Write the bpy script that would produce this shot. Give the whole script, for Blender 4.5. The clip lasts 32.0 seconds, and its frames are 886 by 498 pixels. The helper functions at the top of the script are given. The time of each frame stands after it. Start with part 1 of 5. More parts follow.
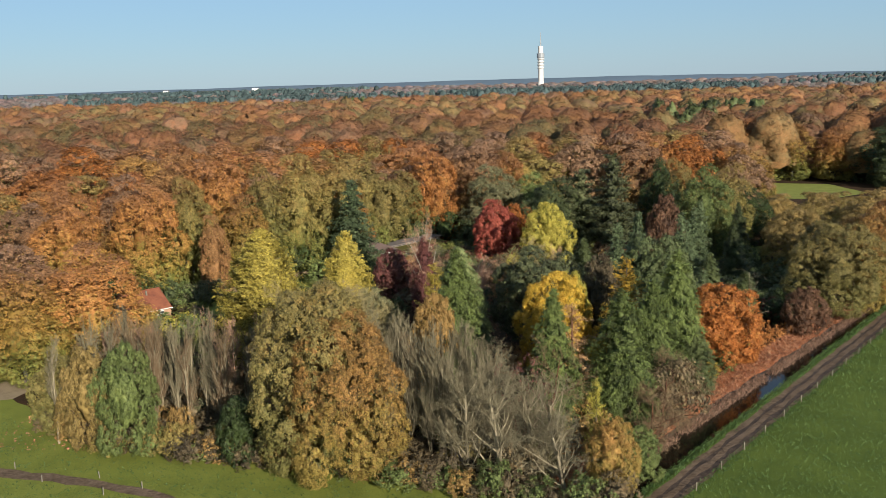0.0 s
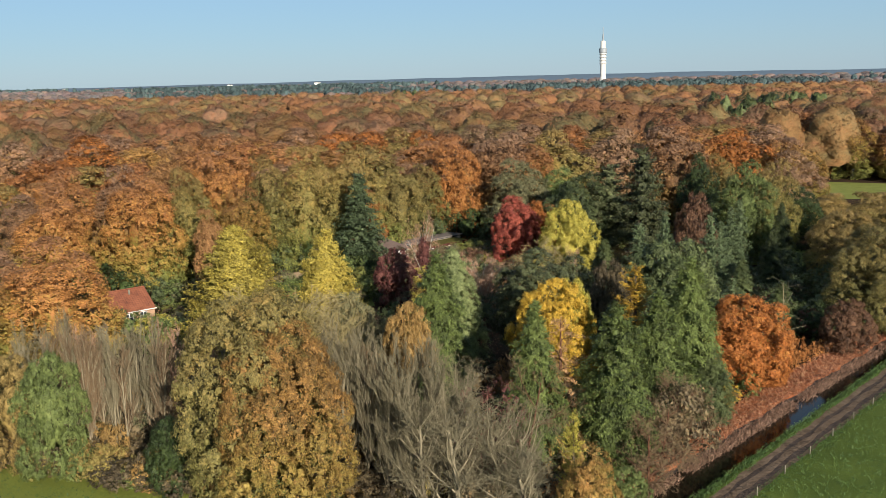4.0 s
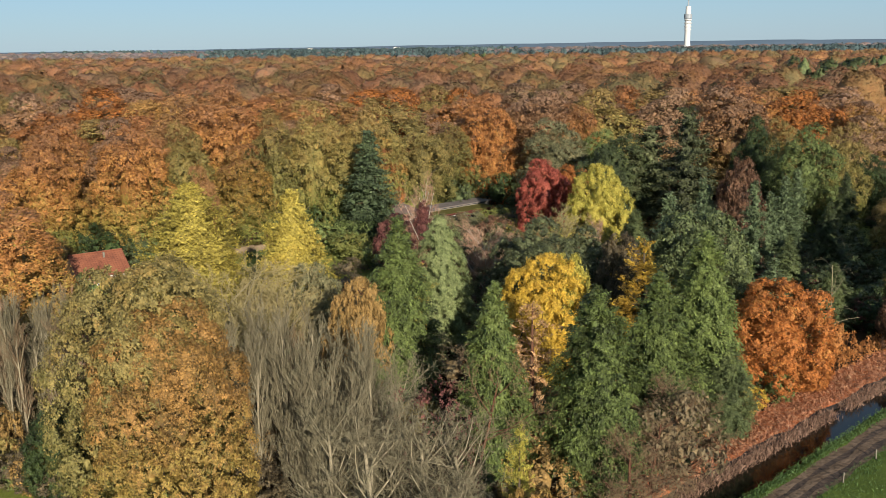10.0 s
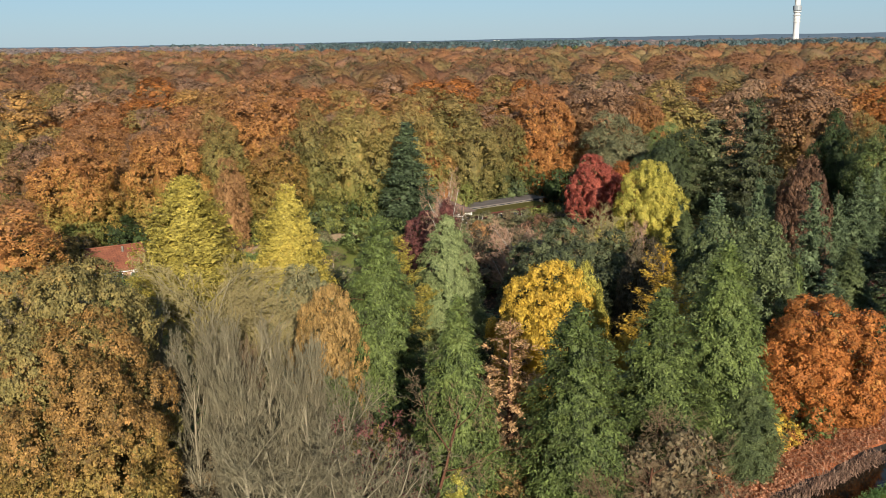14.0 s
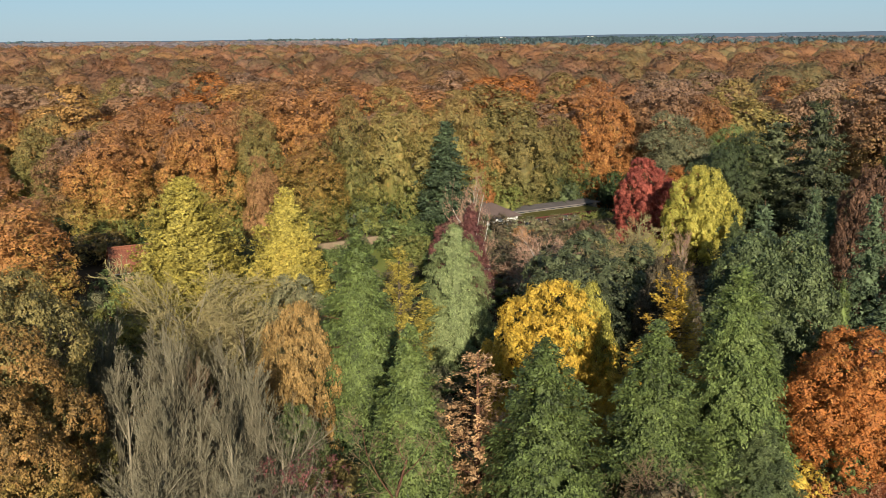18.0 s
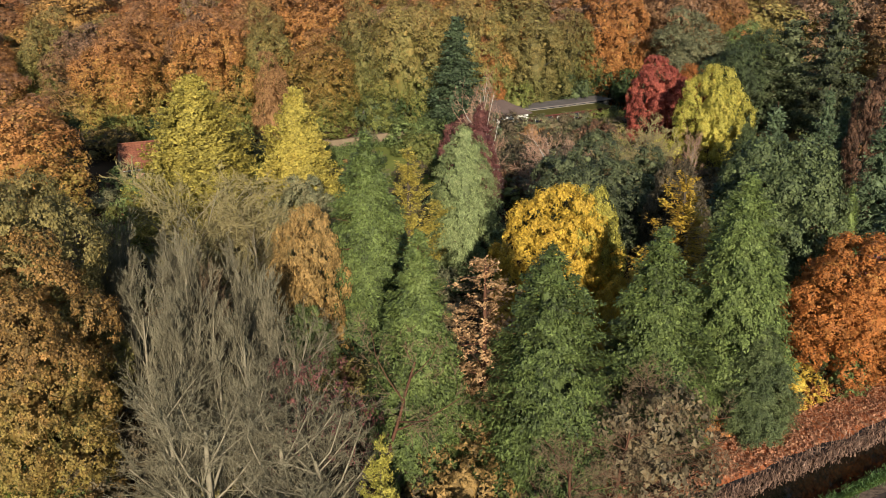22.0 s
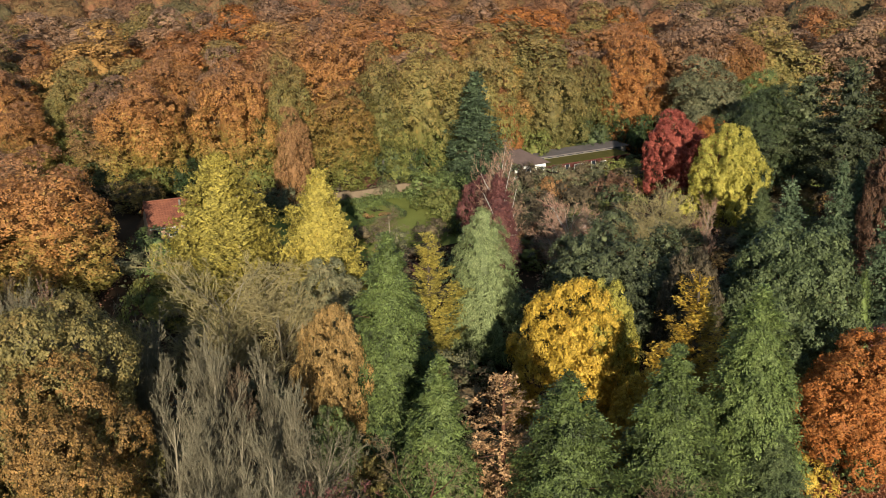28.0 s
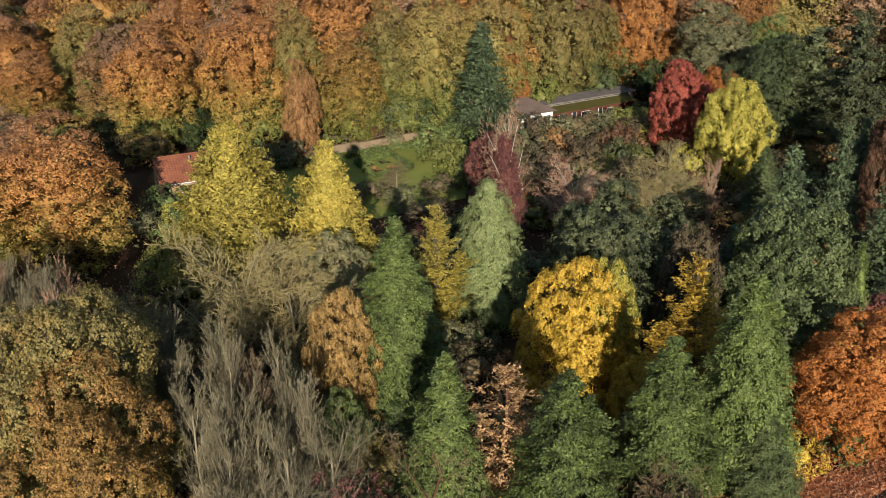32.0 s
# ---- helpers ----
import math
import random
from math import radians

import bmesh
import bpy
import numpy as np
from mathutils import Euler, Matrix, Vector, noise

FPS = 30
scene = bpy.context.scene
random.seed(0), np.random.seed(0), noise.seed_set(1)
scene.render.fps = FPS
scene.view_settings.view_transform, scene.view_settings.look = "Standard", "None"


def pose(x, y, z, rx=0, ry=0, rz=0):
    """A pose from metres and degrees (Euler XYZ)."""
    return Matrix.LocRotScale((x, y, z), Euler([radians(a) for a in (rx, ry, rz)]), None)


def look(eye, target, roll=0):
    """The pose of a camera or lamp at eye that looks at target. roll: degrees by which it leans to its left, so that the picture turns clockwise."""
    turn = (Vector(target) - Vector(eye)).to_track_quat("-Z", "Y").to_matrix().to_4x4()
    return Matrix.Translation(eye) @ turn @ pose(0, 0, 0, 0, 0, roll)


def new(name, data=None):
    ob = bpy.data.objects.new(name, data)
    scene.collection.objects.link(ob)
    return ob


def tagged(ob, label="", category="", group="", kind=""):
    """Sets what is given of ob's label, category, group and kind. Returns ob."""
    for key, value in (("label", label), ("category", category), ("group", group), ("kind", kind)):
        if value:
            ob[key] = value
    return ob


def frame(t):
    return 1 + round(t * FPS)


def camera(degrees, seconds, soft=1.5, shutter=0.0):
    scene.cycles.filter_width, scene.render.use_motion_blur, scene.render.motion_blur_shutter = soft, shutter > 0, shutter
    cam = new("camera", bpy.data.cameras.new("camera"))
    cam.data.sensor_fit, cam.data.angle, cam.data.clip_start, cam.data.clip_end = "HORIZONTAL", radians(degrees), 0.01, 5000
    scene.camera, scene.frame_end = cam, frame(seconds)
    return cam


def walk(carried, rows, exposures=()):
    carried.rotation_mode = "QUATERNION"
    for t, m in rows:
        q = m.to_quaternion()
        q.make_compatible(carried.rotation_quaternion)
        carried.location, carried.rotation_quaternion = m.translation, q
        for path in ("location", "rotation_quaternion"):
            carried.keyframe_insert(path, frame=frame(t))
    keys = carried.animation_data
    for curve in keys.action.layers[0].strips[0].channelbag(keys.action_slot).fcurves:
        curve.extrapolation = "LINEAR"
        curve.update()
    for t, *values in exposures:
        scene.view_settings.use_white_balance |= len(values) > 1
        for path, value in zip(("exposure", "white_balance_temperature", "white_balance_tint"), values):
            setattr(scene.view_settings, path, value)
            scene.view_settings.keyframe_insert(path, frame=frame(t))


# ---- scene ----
cam = camera(48.9, 32.0, soft=0.6)
PATH = [
    (0, 0.751, 2.348, 39.146, 0.067, -9.984, -1.524),
    (0.5, 1.884, 4.138, 38.916, 0.485, -10.088, -1.533),
    (1, 2.981, 5.892, 38.679, 0.911, -10.191, -1.530),
    (1.5, 4.052, 7.631, 38.433, 1.386, -10.263, -1.524),
    (2, 5.130, 9.388, 38.191, 1.850, -10.264, -1.504),
    (2.5, 6.211, 11.135, 37.981, 2.324, -10.234, -1.445),
    (3, 7.315, 12.891, 37.766, 2.791, -10.182, -1.401),
    (3.5, 8.435, 14.635, 37.549, 3.273, -10.158, -1.355),
    (5.5, 12.861, 21.524, 36.411, 4.985, -10.295, -1.216),
    (6, 13.811, 23.225, 36.133, 5.454, -10.584, -1.170),
    (6.5, 14.609, 24.710, 35.869, 5.904, -10.890, -1.134),
    (7, 15.379, 26.226, 35.601, 6.302, -11.166, -1.089),
    (7.5, 16.043, 27.667, 35.330, 6.618, -11.442, -1.046),
    (8, 16.610, 29.054, 35.012, 6.954, -11.638, -1.035),
    (8.5, 17.081, 30.386, 34.737, 7.554, -11.854, -1.042),
    (9, 17.547, 31.639, 34.492, 8.020, -11.985, -1.053),
    (9.5, 18.072, 32.909, 34.268, 8.254, -11.954, -0.920),
    (10, 18.681, 34.218, 34.021, 8.397, -11.998, -0.762),
    (10.5, 19.410, 35.543, 33.810, 8.786, -12.065, -0.637),
    (11, 20.208, 36.918, 33.596, 9.386, -12.118, -0.543),
    (11.5, 21.108, 38.365, 33.418, 10.300, -12.132, -0.503),
    (12, 22.093, 39.852, 33.279, 11.396, -12.110, -0.549),
    (12.5, 23.131, 41.354, 33.149, 12.442, -12.146, -0.618),
    (13, 24.180, 42.781, 33.020, 13.139, -12.223, -0.711),
    (13.5, 25.161, 44.098, 32.905, 13.654, -12.242, -0.788),
    (15.5, 28.622, 49.023, 32.493, 16.571, -12.448, -0.966),
    (16, 29.357, 50.255, 32.375, 17.439, -12.462, -0.998),
    (16.5, 30.066, 51.574, 32.352, 18.542, -12.485, -1.047),
    (17, 30.687, 52.878, 32.426, 19.410, -12.595, -1.046),
    (17.5, 31.254, 54.049, 32.527, 19.742, -12.645, -0.881),
    (18, 31.618, 54.925, 32.633, 19.662, -12.470, -0.605),
    (18.5, 31.747, 55.137, 32.513, 19.418, -13.778, 0.099),
    (19, 31.717, 55.072, 32.534, 19.472, -17.996, 0.182),
    (19.5, 31.643, 54.989, 32.778, 19.645, -19.309, 0.065),
    (20, 31.638, 54.831, 32.827, 19.807, -19.124, -0.043),
    (20.5, 31.676, 54.746, 32.937, 19.951, -19.013, -0.157),
    (21, 31.709, 54.727, 33.066, 20.082, -18.914, -0.248),
    (21.5, 31.741, 54.732, 33.243, 20.190, -18.821, -0.326),
    (22, 31.772, 54.752, 33.500, 20.318, -18.757, -0.349),
    (22.5, 31.790, 54.764, 33.921, 20.438, -18.714, -0.399),
    (23, 31.794, 54.764, 34.475, 20.546, -18.651, -0.454),
    (23.5, 31.783, 54.748, 35.114, 20.656, -18.616, -0.491),
    (24, 31.773, 54.724, 35.756, 20.762, -18.581, -0.584),
    (24.5, 31.761, 54.706, 36.388, 20.864, -18.526, -0.661),
    (25, 31.759, 54.691, 37.027, 20.975, -18.483, -0.734),
    (25.5, 31.747, 54.698, 37.644, 21.049, -18.457, -0.753),
    (27.5, 31.581, 54.902, 40.165, 21.309, -18.439, -0.598),
    (28, 31.556, 54.929, 40.794, 21.386, -18.448, -0.617),
    (28.5, 31.558, 54.912, 41.402, 21.473, -18.562, -0.665),
    (29, 31.603, 54.890, 42.023, 21.560, -18.911, -0.747),
    (29.5, 31.664, 54.880, 42.651, 21.628, -19.762, -0.809),
    (30, 31.707, 54.887, 43.311, 21.695, -20.925, -0.859),
    (30.5, 31.736, 54.923, 44.000, 21.761, -22.063, -0.893),
    (31, 31.751, 54.958, 44.699, 21.829, -23.183, -0.931),
    (31.5, 31.761, 55.017, 45.468, 21.916, -23.311, -0.938),
    (32, 31.763, 55.026, 46.165, 21.979, -23.267, -0.947),
]
walk(cam, [(t, pose(x, y, z, 90 + pitch, 0, yaw) @ pose(0, 0, 0, 0, 0, roll)) for t, x, y, z, yaw, pitch, roll in PATH], exposures=[(0.0, 1.1), (17.0, 1.1), (21.0, 1.0), (32.0, 0.98)])

# ---- world, sun, exposure ----
SUN_AZ, SUN_EL = 155.5, 17.5          # the sun stands behind the camera, to its right
world = bpy.data.worlds.new("sky")
world.use_nodes = True
scene.world = world
wn = world.node_tree.nodes
sky = wn.new("ShaderNodeTexSky")
sky.sky_type = "NISHITA"
sky.sun_disc = False
sky.sun_elevation = radians(SUN_EL)
sky.sun_rotation = radians(SUN_AZ)
sky.altitude = 10
sky.air_density, sky.dust_density, sky.ozone_density = 1.0, 0.1, 7.5
wn["Background"].inputs["Strength"].default_value = 0.054
haze = wn.new("ShaderNodeMix")
haze.data_type, haze.blend_type = "RGBA", "MIX"
haze.inputs["Factor"].default_value = 0.6
haze.inputs["B"].default_value = (3.4, 4.75, 5.9, 1.0)       # an even, thin autumn mist through the whole sky
world.node_tree.links.new(sky.outputs[0], haze.inputs["A"])
world.node_tree.links.new(haze.outputs["Result"], wn["Background"].inputs["Color"])
sun = new("sun", bpy.data.lights.new("sun", "SUN"))
sun.data.energy, sun.data.angle, sun.data.color = 5.0, radians(0.5), (1.0, 0.92, 0.8)
sun_from = Vector((math.sin(radians(SUN_AZ)) * math.cos(radians(SUN_EL)), math.cos(radians(SUN_AZ)) * math.cos(radians(SUN_EL)), math.sin(radians(SUN_EL))))
sun.matrix_world = look(sun_from * 300, (0, 0, 0))


# ---- materials ----
def lin(r, g, b):
    """Linear colour from 0..255 display values."""
    f = lambda c: (c / 255 / 12.92) if c / 255 <= 0.04045 else ((c / 255 + 0.055) / 1.055) ** 2.4
    return (f(r), f(g), f(b), 1.0)


def mat_base(name, rough=0.8, spec=0.2, metal=0.0):
    m = bpy.data.materials.new(name)
    m.use_nodes = True
    nt = m.node_tree
    b = nt.nodes["Principled BSDF"]
    b.inputs["Roughness"].default_value = rough
    b.inputs["Specular IOR Level"].default_value = spec
    b.inputs["Metallic"].default_value = metal
    return m, nt, b


REFLECT = 0.6          # how much of its nominal brightness a dull outdoor surface gives back


def ramp_node(nt, cols, fac, k=REFLECT):
    r = nt.nodes.new("ShaderNodeValToRGB")
    e = r.color_ramp.elements
    while len(e) < len(cols):
        e.new(0.5)
    for i, c in enumerate(cols):
        e[i].position = i / (len(cols) - 1)
        e[i].color = [v * k for v in lin(*c)[:3]] + [1.0]
    nt.links.new(fac, r.inputs[0])
    return r


def maths(nt, op, a, b):
    n = nt.nodes.new("ShaderNodeMath")
    n.operation = op
    for i, v in enumerate((a, b)):
        if isinstance(v, (int, float)):
            n.inputs[i].default_value = v
        else:
            nt.links.new(v, n.inputs[i])
    return n.outputs[0]


def noise_node(nt, scale, detail=4, coord="Position", rough=0.55):
    n = nt.nodes.new("ShaderNodeTexNoise")
    n.inputs["Scale"].default_value = scale
    n.inputs["Detail"].default_value = detail
    n.inputs["Roughness"].default_value = rough
    if coord == "Position":
        g = nt.nodes.new("ShaderNodeNewGeometry")
        nt.links.new(g.outputs["Position"], n.inputs["Vector"])
    else:
        g = nt.nodes.new("ShaderNodeTexCoord")
        nt.links.new(g.outputs["Object"], n.inputs["Vector"])
    return n.outputs["Fac"]


def mellow(r, g, b, pale=0.17):
    """The dulled colour of autumn leaves."""
    r, g, b = r * 0.98, g * 1.08, b * 1.2
    y = 0.3 * r + 0.59 * g + 0.11 * b
    return tuple(min(255.0, (c + (y - c) * pale) * 1.04) for c in (r, g, b))


def leaf_mat(name, cols, trans=0.22, patch=0.45, rough=0.55, tint=False, fleck=2.4, relief=0.25, low=None, high=None, k=REFLECT):
    """Leaves: colour by leaf, by tuft, by patch of the crown and by tree; low, high: the colour to which the foot and the top of a crown turn."""
    m, nt, b = mat_base(name, rough, 0.25)
    g = nt.nodes.new("ShaderNodeNewGeometry")
    o = nt.nodes.new("ShaderNodeObjectInfo")
    vor = nt.nodes.new("ShaderNodeTexVoronoi")
    vor.inputs["Scale"].default_value = fleck
    nt.links.new(g.outputs["Position"], vor.inputs["Vector"])
    sep = nt.nodes.new("ShaderNodeSeparateColor")
    nt.links.new(vor.outputs["Color"], sep.inputs[0])
    n = noise_node(nt, patch, 2)
    v = maths(nt, "MULTIPLY", g.outputs["Random Per Island"], 0.24)
    v = maths(nt, "ADD", v, maths(nt, "MULTIPLY", maths(nt, "SUBTRACT", n, 0.36), 1.3))
    v = maths(nt, "ADD", v, maths(nt, "MULTIPLY", sep.outputs[1], 0.3))
    if tint:
        a = nt.nodes.new("ShaderNodeAttribute")
        a.attribute_name = "tint"
        v = maths(nt, "ADD", maths(nt, "MULTIPLY", v, 0.2), maths(nt, "MULTIPLY", a.outputs["Fac"], 0.86))
    else:
        v = maths(nt, "ADD", v, maths(nt, "MULTIPLY", maths(nt, "SUBTRACT", o.outputs["Random"], 0.5), 0.3))
    # far woods (tint) greyed a touch more: haze put into the colour
    colour = ramp_node(nt, [mellow(*c, 0.2 if tint else 0.17) for c in cols], v, k).outputs[0]
    for shade, z0, z1 in ((low, 13.0, 3.0), (high, 15.0, 23.0)):
        if shade:
            tc = nt.nodes.new("ShaderNodeTexCoord")
            xyz = nt.nodes.new("ShaderNodeSeparateXYZ")
            nt.links.new(tc.outputs["Object"], xyz.inputs[0])
            z = maths(nt, "ADD", xyz.outputs[2], maths(nt, "MULTIPLY", maths(nt, "SUBTRACT", noise_node(nt, 0.3, 3), 0.5), 16.0))
            z = maths(nt, "ADD", z, maths(nt, "MULTIPLY", maths(nt, "SUBTRACT", sep.outputs[2], 0.5), 7.0))
            f = maths(nt, "DIVIDE", maths(nt, "SUBTRACT", z, z0), z1 - z0)
            mx = nt.nodes.new("ShaderNodeMix")
            mx.data_type, mx.clamp_factor = "RGBA", True
            nt.links.new(f, mx.inputs["Factor"])
            nt.links.new(colour, mx.inputs["A"])
            mx.inputs["B"].default_value = [c * k for c in lin(*mellow(*shade))[:3]] + [1.0]
            colour = mx.outputs["Result"]
    h = nt.nodes.new("ShaderNodeHueSaturation")
    nt.links.new(colour, h.inputs["Color"])
    val = maths(nt, "ADD", maths(nt, "MULTIPLY", o.outputs["Random"], 0.2), 0.84)
    val = maths(nt, "ADD", val, maths(nt, "MULTIPLY", maths(nt, "SUBTRACT", sep.outputs[0], 0.5), 0.4))
    nt.links.new(maths(nt, "ADD", val, maths(nt, "MULTIPLY", maths(nt, "SUBTRACT", g.outputs["Random Per Island"], 0.5), 0.5 if tint else 0.65)), h.inputs["Value"])
    nt.links.new(h.outputs[0], b.inputs["Base Color"])
    bp = nt.nodes.new("ShaderNodeBump")
    bp.inputs["Strength"].default_value = 1.0
    bp.inputs["Distance"].default_value = relief
    nt.links.new(noise_node(nt, fleck * 1.1, 3, rough=0.7), bp.inputs["Height"])
    nt.links.new(bp.outputs[0], b.inputs["Normal"])
    t = nt.nodes.new("ShaderNodeBsdfTranslucent")
    nt.links.new(h.outputs[0], t.inputs["Color"])
    mix = nt.nodes.new("ShaderNodeMixShader")
    mix.inputs[0].default_value = trans
    nt.links.new(b.outputs[0], mix.inputs[1])
    nt.links.new(t.outputs[0], mix.inputs[2])
    nt.links.new(mix.outputs[0], nt.nodes["Material Output"].inputs["Surface"])
    return m


def surface(name, cols, scale=1.0, rough=0.85, spec=0.2, bump=0.3, fine=None, coord="Position", dist=0.05, k=REFLECT):
    """A solid surface: colours over two sizes of noise, with relief."""
    m, nt, b = mat_base(name, rough, spec)
    n1 = noise_node(nt, scale, 6, coord)
    n2 = noise_node(nt, fine or scale * 9, 4, coord)
    v = maths(nt, "ADD", maths(nt, "MULTIPLY", n1, 1.1), maths(nt, "MULTIPLY", n2, 0.8))
    v = maths(nt, "SUBTRACT", v, 0.45)
    r = ramp_node(nt, cols, v, k)
    nt.links.new(r.outputs[0], b.inputs["Base Color"])
    if bump:
        bp = nt.nodes.new("ShaderNodeBump")
        bp.inputs["Strength"].default_value = bump
        bp.inputs["Distance"].default_value = dist
        nt.links.new(n2, bp.inputs["Height"])
        nt.links.new(bp.outputs[0], b.inputs["Normal"])
    return m


LEAF = {
    "oak_gold": leaf_mat("leaf_oak_gold", [(104, 88, 40), (146, 118, 54), (166, 130, 58), (178, 126, 54)], low=(142, 122, 52), k=0.54),
    "oak_orange": leaf_mat("leaf_oak_orange", [(146, 100, 42), (186, 122, 50), (204, 132, 56), (206, 138, 58)], low=(184, 142, 54), k=0.56),
    "ginkgo": leaf_mat("leaf_ginkgo", [(164, 132, 42), (198, 160, 52), (210, 168, 54), (208, 158, 50)], 0.3, 0.3),
    "gold": leaf_mat("leaf_gold", [(170, 130, 30), (218, 158, 34), (238, 172, 42), (236, 160, 32)], 0.3, 0.25),
    "amber": leaf_mat("leaf_amber", [(190, 130, 30), (226, 160, 34), (236, 178, 50), (214, 140, 40)], 0.3),
    "peach": leaf_mat("leaf_peach", [(190, 120, 64), (222, 150, 84), (236, 166, 98), (214, 138, 70)], 0.25, 0.8),
    "red": leaf_mat("leaf_red", [(170, 66, 46), (208, 86, 60), (222, 98, 64), (226, 124, 72)], 0.25),
    "rust": leaf_mat("leaf_rust", [(150, 88, 32), (188, 100, 34), (206, 104, 34), (200, 124, 46)]),
    "maroon": leaf_mat("leaf_maroon", [(98, 50, 44), (130, 66, 54), (148, 78, 60), (146, 94, 66)]),
    "yellow": leaf_mat("leaf_yellow", [(146, 128, 40), (196, 166, 52), (216, 180, 58), (216, 166, 52)], 0.3),
    "cypress": leaf_mat("leaf_cypress", [(60, 64, 24), (92, 98, 36), (112, 116, 44), (124, 124, 54)], 0.08, 0.5),
    "cypress_pale": leaf_mat("leaf_cypress_pale", [(86, 86, 44), (120, 120, 60), (138, 136, 68), (148, 142, 76)], 0.08, 0.5),
    "spruce": leaf_mat("leaf_spruce", [(58, 66, 38), (84, 92, 50), (102, 108, 60), (112, 116, 68)], 0.06, 0.5),
    "pine": leaf_mat("leaf_pine", [(54, 54, 28), (84, 82, 42), (106, 102, 54), (120, 108, 62)], 0.06, 0.5),
    "yew": leaf_mat("leaf_yew", [(48, 52, 24), (74, 78, 36), (96, 98, 46), (112, 110, 54)], 0.06, 0.5),
    "green": leaf_mat("leaf_green", [(76, 80, 34), (106, 110, 46), (126, 128, 56), (140, 134, 60)]),
    "olive": leaf_mat("leaf_olive", [(104, 88, 38), (142, 116, 50), (166, 130, 54), (178, 126, 50)], low=(128, 120, 44), high=(164, 118, 54)),
    "olive_grey": leaf_mat("leaf_olive_grey", [(92, 84, 48), (126, 112, 66), (146, 126, 74), (154, 122, 70)]),
    "beech": leaf_mat("leaf_beech", [(150, 92, 38), (188, 110, 44), (206, 120, 48), (206, 140, 56)], low=(168, 138, 48), high=(174, 106, 60)),
    "beech_brown": leaf_mat("leaf_beech_brown", [(132, 88, 50), (164, 104, 58), (180, 112, 60), (186, 122, 64)], low=(176, 130, 52), high=(164, 112, 76)),
    "beech_gold": leaf_mat("leaf_beech_gold", [(134, 98, 36), (176, 122, 42), (196, 132, 46), (200, 120, 44)], low=(136, 126, 44), high=(176, 106, 52)),
    "orange": leaf_mat("leaf_orange", [(156, 88, 34), (188, 104, 40), (202, 114, 44), (200, 134, 56)], high=(176, 100, 50)),
    "mauve": leaf_mat("leaf_mauve", [(142, 100, 68), (164, 112, 72), (176, 118, 74), (178, 122, 74)], 0.2, low=(172, 122, 58)),
    "tan": leaf_mat("leaf_tan", [(120, 92, 40), (164, 122, 54), (184, 138, 66), (178, 124, 56)]),
    "cypress_rust": leaf_mat("leaf_cypress_rust", [(88, 56, 36), (124, 76, 46), (140, 88, 54), (126, 84, 50)], 0.15),
    "tan_dull": leaf_mat("leaf_tan_dull", [(120, 86, 40), (160, 112, 50), (184, 128, 58), (176, 118, 50)]),
    "oak_brown": leaf_mat("leaf_oak_brown", [(114, 90, 42), (160, 120, 56), (184, 134, 62), (186, 138, 64)], low=(160, 128, 54)),
    "salmon": leaf_mat("leaf_salmon", [(152, 94, 46), (186, 118, 60), (198, 128, 64), (194, 132, 66)]),
    "holly": leaf_mat("leaf_holly", [(32, 42, 16), (54, 64, 22), (72, 82, 30), (92, 96, 40)], 0.08),
    "brush": leaf_mat("leaf_brush", [(70, 54, 34), (104, 80, 50), (124, 96, 58), (134, 94, 50)], 0.15),
    "reed": leaf_mat("leaf_reed", [(110, 70, 48), (160, 108, 76), (184, 130, 94), (150, 90, 60)], 0.2, 1.2, fleck=9.0, relief=0.05),
    "litter": leaf_mat("leaf_litter", [(136, 72, 40), (184, 104, 62), (206, 126, 78), (216, 156, 100)], 0.1, 1.0, fleck=9.0, relief=0.05),
    "grass": leaf_mat("leaf_grass", [(44, 60, 20), (68, 90, 30), (84, 104, 38), (98, 110, 50)], 0.2, 1.2, fleck=9.0, relief=0.05),
    "wood_far": leaf_mat("leaf_far_wood", [(156, 102, 66), (174, 100, 52), (186, 108, 52), (176, 114, 54), (150, 112, 58), (160, 102, 64), (180, 102, 54), (170, 116, 54), (138, 112, 58), (182, 100, 52), (164, 100, 60), (184, 114, 54)], 0.12, 0.2, 0.7, True, 1.8, 0.7, k=0.54),
    # the next two palettes are greyed: haze of distance is painted into the leaves
    "wood_distant_hazed": leaf_mat("leaf_distant_wood_hazed", [(118, 94, 86), (134, 98, 80), (140, 102, 80), (134, 104, 84), (120, 104, 88), (126, 100, 92), (136, 98, 82), (108, 104, 90)], 0.1, 0.1, 0.8, True, 0.6, 0.5),
    "conifer_far_hazed": leaf_mat("leaf_far_conifer_hazed", [(62, 74, 66), (76, 88, 78), (86, 98, 84), (92, 102, 88)], 0.05, 0.1, 0.8, False, 0.8, 0.3),
}
